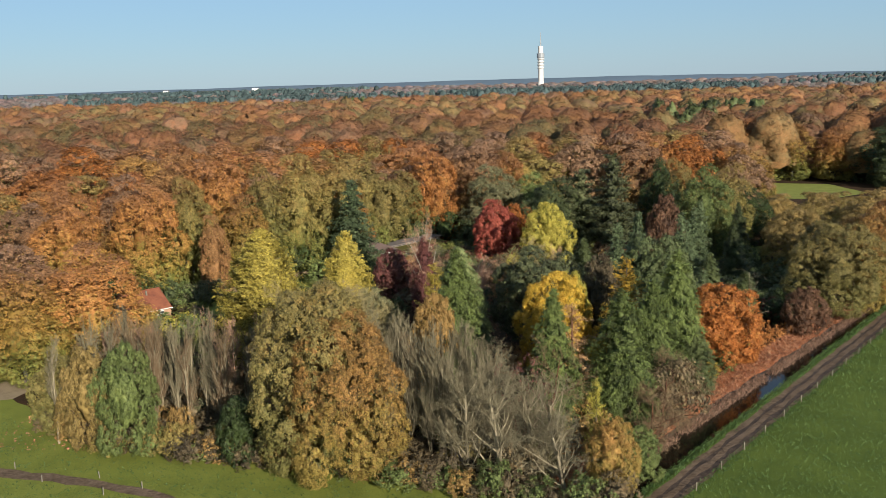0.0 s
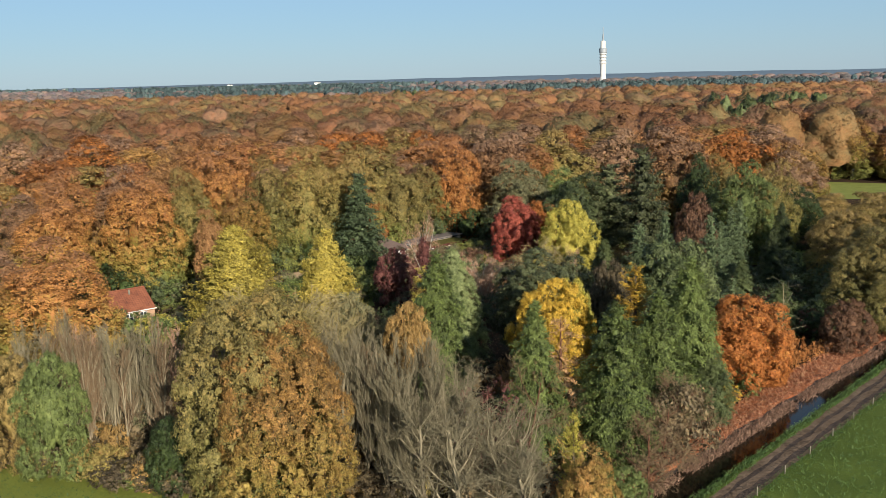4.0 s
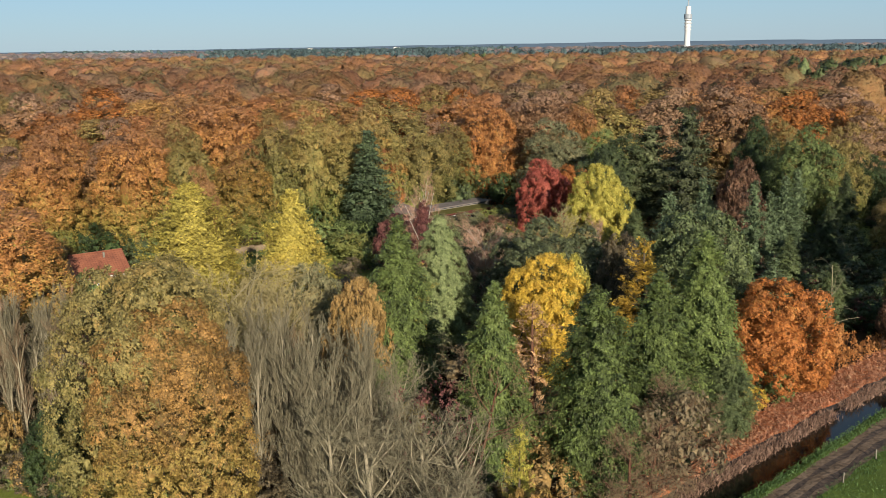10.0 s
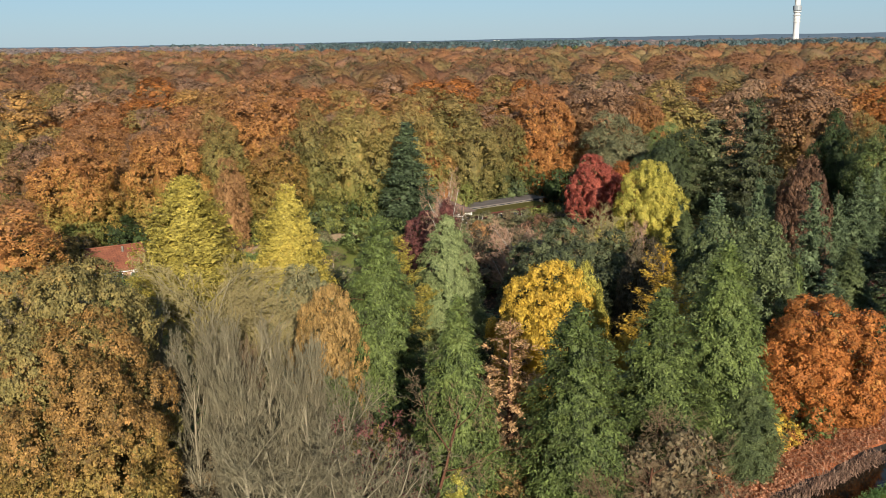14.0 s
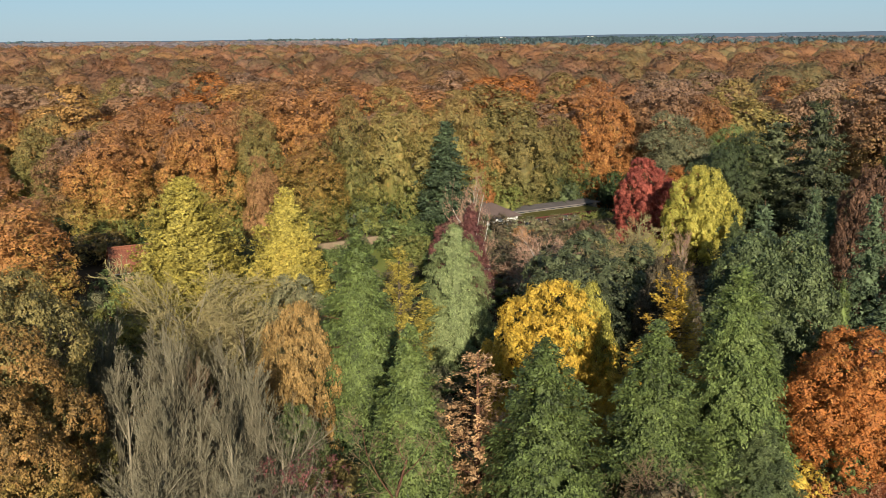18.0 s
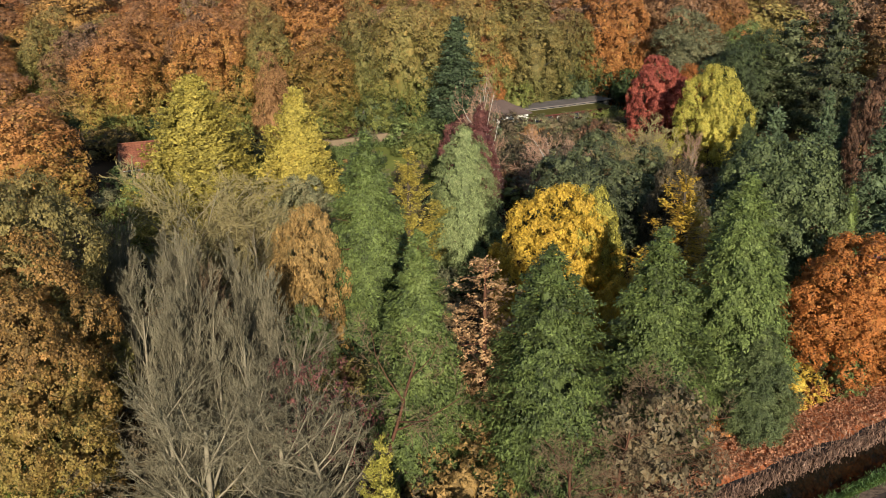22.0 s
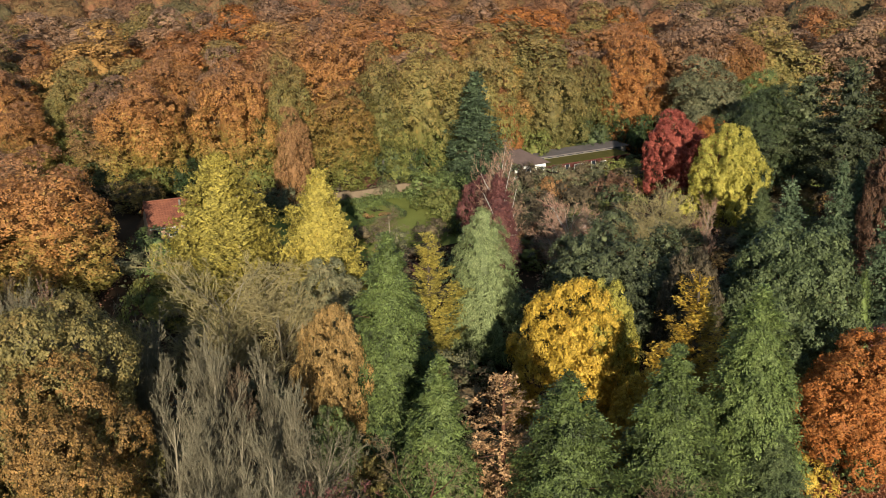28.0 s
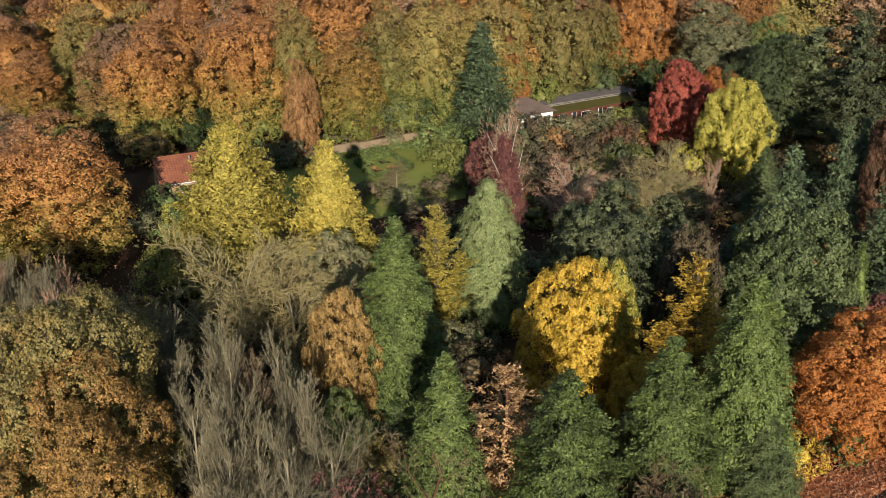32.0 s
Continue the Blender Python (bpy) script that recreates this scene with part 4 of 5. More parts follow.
leafless("snag", 46.0, 143.0, 10.2, 0.9, "twig", "dead bare conifer stem beside the canal", "dead_tree", GREY, "")
leafless("bare_lean", 10.6, 99.2, 13.4, 1.0, "twig_brown", "leaning half-dead tree with grey twigs", "dead_tree", BARK["red"], "", 20)
grown("sparse_a", 8.6, 97.7, 10.8, 3.0, "maroon", "small tree with sparse dark red leaves", "tree")
grown("spire_a", 14.9, 91.6, 10.6, 1.5, "yellow", "ivy-clad stem with yellow-green leaves", "tree")
grown("round_b", 16.0, 88.6, 7.4, 2.4, "oak_orange", "small oak with orange leaves above the canal", "oak_tree")
grown("round_a", 19.0, 91.8, 5.2, 2.2, "green", "green-leaved bush on the canal bank", "bush", category="bush")
leafless("bare_wide", 26.0, 107.4, 9.3, 0.95, "twig_brown", "twiggy brown alder bush on the canal bank", "alder_bush", BARK["red"], "alders")
leafless("bare_wide_b", 24.0, 104.0, 8.4, 0.9, "twig_brown", "twiggy brown alder bush on the canal bank", "alder_bush", BARK["red"], "alders")
leafless("bare_wide", 22.2, 100.4, 7.6, 0.85, "twig_brown", "twiggy brown alder bush on the canal bank", "alder_bush", BARK["red"], "alders")
grown("shrub_a", 25.2, 106.0, 7.2, 3.6, "brush", "alder bush holding brown leaves", "alder_bush", category="bush")
grown("round_b", 54.5, 144.0, 6.8, 3.2, "cypress_rust", "low tree in purple-brown leaf on the canal bank", "tree")
grown("shrub_a", 45.6, 139.5, 4.0, 1.8, "orange", "bush in bright orange leaf", "bush", category="bush")
grown("shrub_b", 42.0, 135.6, 3.2, 2.0, "yellow", "bush in yellow-green leaf", "bush", category="bush")
grown("shrub_a", 33.6, 123.4, 2.6, 1.8, "amber", "low bush in bright yellow leaf", "bush", category="bush")
grown("shrub_b", 36.8, 126.0, 2.8, 1.8, "green", "low green bush by the bank", "bush", category="bush")
grown("oak_a", 62.0, 152.5, 15.4, 6.6, "oak_gold", "oak in olive-brown leaf above the canal", "oak_tree")
grown("oak_b", 71.0, 160.0, 16.0, 6.0, "oak_orange", "oak in golden-brown leaf above the canal", "oak_tree")
grown("oak_a", 82.0, 172.0, 16.5, 6.5, "beech", "oak in orange-brown autumn leaf", "oak_tree")
grown("oak_b", 68.0, 186.0, 12.5, 6.0, "oak_brown", "oak still in olive leaf", "oak_tree")
grown("oak_a", 84.0, 192.0, 13.0, 6.0, "oak_brown", "oak in dull golden leaf", "oak_tree")
for x, y, h, r, lf in ((56, 206, 19, 5.5, "green"), (63, 213, 18.6, 5, "olive"), (70, 221, 13, 4.5, "holly"), (50.5, 224, 19, 4, "holly"), (57, 234, 18, 5, "olive")):
    grown("edge_b", x, y, h, r, lf, "tall park tree in dull green leaf", "tree", group="park trees")
for x, y, h, r in ((45, 178, 13, 3.4), (49, 188, 14, 3.6), (52, 172, 12, 3.2), (44, 158, 10, 3.4), (53, 198, 14, 3.2), (60, 196, 13, 3.0), (48, 152, 8, 3.5), (41, 151, 9, 3.6), (25, 152, 9, 3.6), (37, 184, 13, 3.5), (26, 176, 10, 3.5)):
    grown("spruce_b" if (x % 2) else "cypress_c", x, y, h, r, "spruce" if x % 2 else "yew", "dark evergreen conifer of the park", "conifer_tree", BARK["red"], "dark conifers")

# leafless thicket along the meadow
rb = random.Random(4)
for i in range(34):
    f = i / 33
    x = -42 + 46 * f + rb.uniform(-1.5, 1.5)
    if -19 < x < -2.5:
        y = 103 + rb.uniform(0, 6) + (2 if x < -8 else 0)
    else:
        y = (104 if x < -19 else 96) + rb.uniform(1, 10) + (-38 < x < -30) * 4
    leafless(rb.choice(["bare_a", "bare_b", "bare_d", "bare_d"]), x, y, rb.uniform(11.5, 14.5), rb.uniform(0.6, 0.8), rb.choice(["twig", "twig", "twig_brown"]), "slender bare tree with pale upright twigs")
for x, y, h, w_ in ((2.6, 93.0, 12.6, 1.05), (5.6, 90.6, 12.0, 1.1), (8.8, 92.4, 11.6, 1.0), (0.2, 96.5, 13.2, 0.85), (4.4, 97.4, 14.0, 0.8), (-1.6, 101.0, 14.5, 0.75), (2.2, 102.6, 14.0, 0.7), (-4.8, 104.4, 14.8, 0.75), (-7.5, 108.0, 14.6, 0.75), (-3.2, 108.5, 13.6, 0.7), (11.0, 94.5, 10.5, 0.9), (11.5, 88.5, 8.6, 0.9), (1.0, 94.5, 12.0, 0.7), (-1.2, 97.6, 13.0, 0.7), (3.6, 95.2, 12.6, 0.75), (-3.4, 100.2, 13.8, 0.7), (6.4, 95.4, 12.4, 0.75), (0.8, 99.6, 13.6, 0.7), (5.6, 100.2, 13.0, 0.7), (-5.6, 101.4, 14.2, 0.7), (3.0, 99.0, 13.2, 0.7), (-0.4, 104.8, 13.8, 0.7), (-6.4, 106.0, 14.4, 0.7)):
    leafless("bare_c" if x > 5 else rb.choice(["bare_a", "bare_b", "bare_d"]), x, y, h, w_, "twig", "bare grey-barked tree with branching crown")
for i in range(26):
    x = rb.uniform(-42, -18)
    leafless(rb.choice(["bare_a", "bare_b", "bare_d"]), x, 104 + rb.uniform(0, 11) + max(0, -34 - x) * 0.8, rb.uniform(10.5, 14.5), rb.uniform(0.45, 0.65), rb.choice(["twig", "twig", "twig_brown", "twig_pink"]), "slender bare tree with pale upright twigs")
# undergrowth
shades = ["brush", "brush", "brush", "olive_grey", "brush", "oak_brown", "tan_dull", "holly"]
for i in range(150):
    x = rb.uniform(-46, 20)
    y0 = np.interp(x, [-46, -35.6, -22.5, -5.7, 6, 20], [112, 104, 100, 94, 89, 96])
    y = y0 + rb.uniform(0.5, 26) ** 1.0
    grown(rb.choice(["shrub_a", "shrub_b"]), x, y, rb.uniform(1.6, 4.2), rb.uniform(1.4, 2.8), rb.choice(shades), "tangled bush of woodland undergrowth", "undergrowth_bush", group="undergrowth", category="bush")
for i in range(64):
    x = -47 + i
    y = np.interp(x, [-55.4, -44.2, -35.6, -22.5, -14, -5.7, 6, 14, 18], [119.3, 108.7, 102.2, 98.2, 96.2, 92, 87, 82, 86]) + rb.uniform(0.4, 2.6)
    grown(rb.choice(["shrub_a", "shrub_b"]), x, y, rb.uniform(1.4, 3.4), rb.uniform(1.2, 2.2), rb.choice(["brush", "brush", "olive_grey", "oak_brown", "tan_dull", "green"]), "tangled bush at the meadow's edge", "undergrowth_bush", group="undergrowth", category="bush")
# made-up dark shrubs, added to stand in for deep shade in this clearing
for x, y, h in ((46, 158, 3.5), (50, 162, 4), (54, 160, 3), (47, 167, 4.5), (53, 169, 4), (58, 166, 3.4), (57, 176, 4), (62, 172, 3.6), (49, 181, 4), (58, 186, 4), (64, 180, 4), (52, 153, 3), (66, 170, 4), (60, 190, 4.5)):
    grown(rb.choice(["shrub_a", "shrub_b"]), x, y, h, 3.4, "yew", "dark shrub added to darken a shaded clearing", "shade_fill_shrub", group="dark shrubs", category="bush")
for x, y, h, r, lf in ((77, 200, 13.5, 5.5, "olive"), (92, 204, 13.5, 5.5, "oak_brown"), (89, 224, 10.5, 5, "olive"), (80, 229, 10, 5, "oak_brown"), (97, 238, 9, 5, "olive"), (101, 258, 6.5, 4.5, "oak_brown"), (86, 250, 7, 4.5, "olive"), (73, 241, 9.5, 5, "oak_brown"), (93, 272, 5, 4, "olive"), (100, 218, 11, 5, "beech_brown"), (108, 246, 8, 5, "olive"), (80, 262, 6, 4, "olive"), (110, 230, 10, 5, "oak_brown")):
    grown(rb.choice(["edge_a", "edge_b"]), x, y, h, r, lf, "low oak in dull brown-green leaf", "oak_tree", group="low oaks before the clearing")
for i in range(110):
    x, y = rb.uniform(-20, 60), rb.uniform(112, 225)
    if y < 112 + max(0, x - 25) * 1.2 or (DY * x - DX * y) > -52 or (-42 < x < -14 and 168 < y < 200) or (-14 < x < 8 and 203 < y < 232):
        continue
    grown(rb.choice(["shrub_a", "shrub_b"]), x, y, rb.uniform(1.6, 4.5), rb.uniform(1.6, 3.2), rb.choice(["yew", "holly", "brush", "maroon", "olive_grey", "pine", "salmon"]), "garden shrub among the trees", "garden_shrub", group="garden shrubs", category="bush")
for x, y, h, r, lf in ((-33, 198, 6, 4, "yew"), (-26, 200, 7, 3.4, "holly"), (-22, 188, 4.5, 4, "green"), (-19, 183, 4, 3.4, "olive"), (-36, 193, 2, 3, "maroon"), (-12, 186, 5, 3, "yew"), (-30, 166, 2.2, 3.0, "olive_grey"), (-18, 186, 5, 3.4, "green"), (-15, 181, 4.5, 3.4, "olive"), (-12, 178, 4, 3, "green"), (-20, 193, 5, 3, "yew"), (-15.5, 187.5, 5.5, 3, "holly"), (-26, 164, 2.4, 2.6, "brush"), (-6, 228, 6, 4, "yew"), (1, 231, 7, 4.5, "holly"), (-14, 216, 6, 3.6, "olive"), (8, 223, 6, 4, "yew"), (-3, 205, 3, 3, "olive_grey"), (3, 212, 3.4, 3, "olive"), (7, 206, 2.6, 2.4, "yellow"),
                        (-24, 168, 2.2, 2.0, "brush"), (-19, 166, 2.4, 2.2, "olive_grey"), (-16, 172, 2.6, 2.2, "brush"), (-29, 164, 2.4, 2.2, "olive_grey"), (-33, 168, 2.0, 1.8, "brush"), (-14, 177, 2.6, 2.2, "olive"), (-36, 171, 1.6, 1.6, "olive"), (-31, 190.5, 2.0, 1.6, "olive_grey"), (-44.6, 157.6, 2.2, 1.8, "green"), (-41.4, 160.5, 2.4, 2.2, "brush"), (-39, 156, 2.6, 2.4, "olive_grey"), (-42.5, 164.5, 2.4, 2.2, "olive"), (-46, 152, 4, 3, "green"), (-40, 148, 4, 3, "yellow"), (-36, 142, 5, 3.2, "green"), (-45, 145, 3, 2.6, "olive_grey"), (-32, 133, 5, 3, "olive"), (-43, 171, 4, 2.6, "olive_grey"), (-8, 118, 5, 3.2, "olive_grey"), (-20, 128, 5, 3, "green"), (12, 172, 4, 4, "salmon"), (0, 168, 4, 3.4, "brush"), (-5, 180, 4, 3, "brush"), (3, 176, 4.6, 4, "olive_grey"), (9, 180, 4.6, 4, "brush"), (24, 224, 12, 4, "green"), (21.1, 226, 11, 3.6, "green")):
    grown(rb.choice(["shrub_a", "shrub_b"]), x, y, h, r, lf, "leafy bush in the garden", "garden_bush", group="garden bushes", category="bush")

for x, y, h, r, lf in ((-7, 201, 3.9, 3.2, "olive_grey"), (-4.4, 204.5, 3.6, 2.8, "brush"), (-1.6, 208, 3.4, 2.8, "olive_grey"), (1.4, 211.5, 3.4, 2.8, "olive"), (-10.5, 199.5, 4.2, 2.8, "brush"), (4, 215, 3.4, 2.8, "yew"), (0, 203, 3, 3, "olive_grey"), (4.5, 207, 3.2, 3, "brush"), (7.5, 213, 3.4, 3, "yew"), (-44.5, 172, 4.2, 3, "green"), (-41.5, 176, 3.6, 2.6, "olive_grey"), (-48, 171, 4.4, 3, "yew")):
    grown(rb.choice(["shrub_a", "shrub_b"]), x, y, h, r, lf, "leafy bush before the garden wall", "garden_bush", group="garden bushes", category="bush")
for i in range(60):
    x, y = rb.uniform(-110, -44), rb.uniform(140, 192)
    if math.hypot(x + 50, y - 162) < 9 or (-56 < x < -42 and 148 < y < 166) or x + 0.55 * y > 52:
        continue
    grown(rb.choice(["shrub_a", "shrub_b"]), x, y, rb.uniform(2, 5), rb.uniform(2.2, 4), rb.choice(["brush", "yew", "olive", "beech_brown", "holly"]), "bush under the wood's edge", "undergrowth_bush", group="undergrowth", category="bush")

for i in range(46):
    x, y = rb.uniform(-9, 32), rb.uniform(164, 200)
    if math.hypot(x - 5.8, y - 163.5) < 4 or math.hypot(x - 16.3, y - 166.5) < 4:
        continue
    grown(rb.choice(["shrub_a", "shrub_b"]), x, y, rb.uniform(2, 4), rb.uniform(2.2, 3.4), rb.choice(["brush", "olive_grey", "brush", "olive", "tan_dull", "cypress_rust"]), "dull brown shrub in the wild part of the garden", "garden_shrub", group="garden shrubs", category="bush")

# ---- the wood's edge behind the garden ----
for x, y, h, r, lf in ((-92, 178, 14, 5, "beech"), (-89.5, 190, 19, 6, "olive"), (-78, 184, 18, 6.5, "beech_brown"), (-69, 181, 18.5, 6.2, "beech"), (-75, 197, 20.5, 6.5, "beech"), (-56.2, 188, 21, 6.4, "beech"), (-62.5, 194, 21, 5.6, "beech_brown"), (-49.3, 193, 20.6, 4.8, "olive"), (-42.1, 181.2, 14.7, 2.7, "salmon"), (-38.5, 190.5, 17, 5.4, "beech_gold"),
                       (-28.5, 201, 23.5, 6.2, "olive"), (-35.5, 199, 22, 5.4, "olive"), (-20, 207, 22.5, 5.8, "olive"), (-17.6, 207.8, 15.5, 3.0, "orange"), (-13.7, 224, 18, 5.6, "oak_gold"), (-9.0, 232, 18, 5, "olive"), (-1.7, 237, 23.5, 6, "orange"), (12.6, 229, 18.3, 6.6, "olive_grey"), (21.1, 232, 16, 5, "green"), (-46, 203, 26, 8, "beech"), (-54, 204, 24, 7, "salmon"), (-103, 186, 17, 6, "beech"), (-112, 192, 18, 7, "beech_brown"), (-122, 196, 19, 7, "beech"), (4, 246, 21, 6, "beech_brown"), (16, 248, 21, 6, "beech"), (98, 352, 20, 8, "beech_gold"), (112, 356, 21, 8, "orange"), (126, 350, 20, 8, "beech_gold"), (138, 342, 19, 7, "beech"), (150, 332, 18, 8, "yew"), (148, 316, 15, 7, "yew"), (87, 345, 20, 7, "beech_brown"), (106, 364, 22, 8, "rust"), (120, 366, 22, 8, "beech"), (134, 358, 22, 8, "beech_brown"), (82, 330, 19, 6, "mauve")):
    grown(rb.choice(["edge_a", "edge_b", "edge_c"]), x, y, h, r, lf, {"olive": "tall oak in olive-brown leaf", "orange": "tree in bright orange leaf", "green": "tree still in green leaf"}.get(lf, "tall beech in orange-brown autumn leaf"), "beech_tree" if lf.startswith("beech") else "oak_tree", BEECH, "trees along the wood's edge")

# ---- the wood ----
WOOD = ["olive", "beech_gold", "oak_orange", "beech", "orange", "beech", "rust", "beech_brown", "salmon", "beech_brown", "mauve", "beech", "mauve", "beech_brown", "olive"]


def wood_edge(x):
    return np.interp(x, [-400, -120, -90, -45, -30, -12, 20, 60, 90, 140, 400], [150, 196, 200, 208, 212, 238, 250, 244, 236, 245, 300])


def in_clearing(x, y):
    lawn = ((x - 119) / 30) ** 2 + ((y - 316) / 32) ** 2 < 1
    sight = 0.315 < x / y < 0.425 and 205 < y < 330
    return lawn or sight or (x > 84 and y < 305)


rw = random.Random(9)
far_trees = []
gy = 150.0
while gy < 930:
    step = 12.5 if gy < 420 else 14.5
    gx = -0.95 * gy - 6
    while gx < 0.5 * gy + 18:
        x, y = gx + rw.uniform(-3.2, 3.2), gy + rw.uniform(-3.2, 3.2)
        gx += step
        if y < wood_edge(x) or in_clearing(x, y) or (DY * x - DX * y) > -56:
            continue
        if 440 < y < 452 and -120 < x < -10:
            continue
        d = math.hypot(x, y)
        if d < 300 and x > -0.72 * y:
            h = 15.5 + 8.5 * rw.random() ** 0.8
            tone = 0.5 + 1.1 * noise.noise(Vector((x * 0.018, y * 0.018, 4.0))) + rw.uniform(-0.33, 0.33)
            grown(rw.choice(["forest_a", "forest_b", "forest_c", "forest_d"]), x, y, h, h * rw.uniform(0.3, 0.42) + 1.0, WOOD[int(min(0.999, max(0.0, tone)) * len(WOOD))], "broad-crowned woodland tree in autumn leaf", "forest_tree", BEECH, "trees of the wood")
        else:
            far_trees.append((x, y, 14.5 + 10 * rw.random() ** 0.8, rw.uniform(6.8, 9.2) * (1.0 if gy < 420 else 1.12), min(1.0, max(0.0, 0.5 + 0.9 * noise.noise(Vector((x * 0.012, y * 0.012, 8.0))) + rw.uniform(-0.4, 0.4)))))
    gy += step * 0.95


def wood_mesh(name, trees, lobes, around, up, sprigs, leaf, seed, material, label, ragged=0.07):
    """Many far trees in one mesh: each a mounded, lobed crown with a ragged skin of foliage and some loose sprigs."""
    rng = np.random.default_rng(abs(seed))
    t = np.array(trees)
    n = len(t)
    j, i = np.meshgrid(np.arange(up + 1), np.arange(around), indexing="ij")
    el = -0.7 + (math.pi / 2 + 0.66) * j / up
    az = 2 * math.pi * i / around + (j % 2) * math.pi / around
    base = np.stack([np.cos(az) * np.cos(el) ** 0.8, np.sin(az) * np.cos(el) ** 0.8, np.sin(el)], -1).reshape(-1, 3)
    nv = len(base)
    f = []
    for jj in range(up):
        for ii in range(around):
            a, b = jj * around + ii, jj * around + (ii + 1) % around
            f += [(a, b, b + around), (a, b + around, a + around)] if (ii + jj) % 2 else [(a, b, a + around), (b, b + around, a + around)]
    f = np.array(f)
    vs = []
    for x, y, h, r, _ in t:
        way = unit(rng.normal(size=(lobes, 3)) + np.array([0, 0, 0.35]))
        off = np.arccos(np.clip((unit(base) @ way.T).max(axis=1), -1, 1))
        bump = 0.74 + 0.26 * np.sqrt(np.clip(1 - (off * lobes ** 0.5 / 3.4) ** 2, 0, 1)) + rng.normal(0, ragged * 0.4, nv)
        hz = h * 0.5
        p = base * bump[:, None] + rng.normal(0, ragged * 0.4, (nv, 3))
        vs.append(p * np.array([r, r, hz]) + np.array([x, y, h - hz]))
    v = np.concatenate(vs)
    f = (np.arange(n)[:, None, None] * nv + f[None]).reshape(-1, 3)
    tint = np.repeat(t[:, 4], nv)
    if sprigs:
        b = np.repeat(np.arange(n), sprigs)
        tri = f[b * (2 * around * up) + rng.integers(2 * around, 2 * around * up, len(b))]
        w3 = rng.dirichlet((1, 1, 1), len(b))
        p = sum(v[tri[:, q]] * w3[:, q:q + 1] for q in range(3))
        c = np.stack([t[b, 0], t[b, 1], t[b, 2] * 0.58], 1)
        d = unit(p - c)
        p = c + (p - c) * rng.uniform(1.0, 1.05, (len(b), 1))
        tv, tf = cards(rng, p + d * rng.uniform(0.1, 0.9, (len(b), 1)) * leaf, d, leaf, loose=0.3, blades=2)
        tint = np.concatenate([tint, np.repeat(t[b, 4], 6)])
        f = np.concatenate([f, tf + len(v)])
        v = np.concatenate([v, tv])
    return tagged(new(name, mesh_np(name, v, None, f, [material], tint)), label, "wood", kind="stuff")


near = [t for t in far_trees if math.hypot(t[0], t[1]) < 480]
mid = [t for t in far_trees if math.hypot(t[0], t[1]) >= 480]
wood_mesh("far_wood", near, 60, 20, 11, 900, 0.75, 1, LEAF["wood_far"], "autumn wood of orange and brown crowns")
wood_mesh("far_wood", mid, 36, 16, 9, 150, 1.05, 2, LEAF["wood_far"], "autumn wood stretching away")
dist_trees, dist_con = [], []
rows_y = 930.0
while rows_y < 3600:
    st = 9.5 + (rows_y - 930) * 0.022
    x = -1.02 * rows_y
    while x < 0.62 * rows_y:
        px, py = x + rw.uniform(-0.45, 0.45) * st, rows_y + rw.uniform(-0.4, 0.4) * st * 2
        x += st
        belt = noise.noise(Vector((px * 0.0016, py * 0.0032, 1.7)))
        con = belt > 0.42 or (py < 1500 and 15 < px < 0.33 * py and belt > -0.22) or (1800 < py < 2900 and -0.38 * py < px < -0.1 * py and belt > -0.05)
        (dist_con if con else dist_trees).append((px, py, rw.uniform(16, 22) * (1 - 0.3 * (py - 930) / 2700) + con * rw.uniform(2, 5), rw.uniform(6.5, 9.5) * (1 + (py - 930) * 0.0004) * (0.62 if con else 1.0), rw.random()))
        if con:
            for _ in range(3):
                dist_con.append((px + rw.uniform(-0.5, 0.5) * st, py + rw.uniform(0.3, 2.2) * st, rw.uniform(20, 25) * (1 - 0.2 * (py - 930) / 2700), rw.uniform(3.6, 5.6) * (1 + (py - 930) * 0.0004), 0.5))
    rows_y += st * 2.6
wood_mesh("distant_wood", dist_trees, 6, 9, 5, 10, 1.8, 3, LEAF["wood_distant_hazed"], "distant autumn woods", 0.05)
wood_mesh("distant_pine_wood", dist_con, 3, 7, 4, 12, 2.4, 4, LEAF["conifer_far_hazed"], "distant dark pine wood", 0.09)
for cx, cy, num, spread in ((-76, 860, 11, 9), (124, 500, 13, 16), (104, 412, 7, 9), (150, 490, 8, 10)):
    wood_mesh("pine_stand", [(cx + rw.uniform(-spread, spread), cy + rw.uniform(-spread, spread), rw.uniform(21, 25.5), rw.uniform(2.8, 4.4), 0.5) for _ in range(num)], 24, 12, 9, 160, 0.9, cx, LEAF["yew"], "clump of tall dark firs above the wood", 0.12)


# ---- communications tower ----
def lathe(rings, sides=20):
    bm = bmesh.new()
    prev = None
    for z, r in rings:
        ring = [bm.verts.new((math.cos(2 * math.pi * k / sides) * r, math.sin(2 * math.pi * k / sides) * r, z)) for k in range(sides)]
        if prev:
            for k in range(sides):
                bm.faces.new((prev[k], prev[(k + 1) % sides], ring[(k + 1) % sides], ring[k]))
        prev = ring
    bm.faces.new(prev)
    return bm


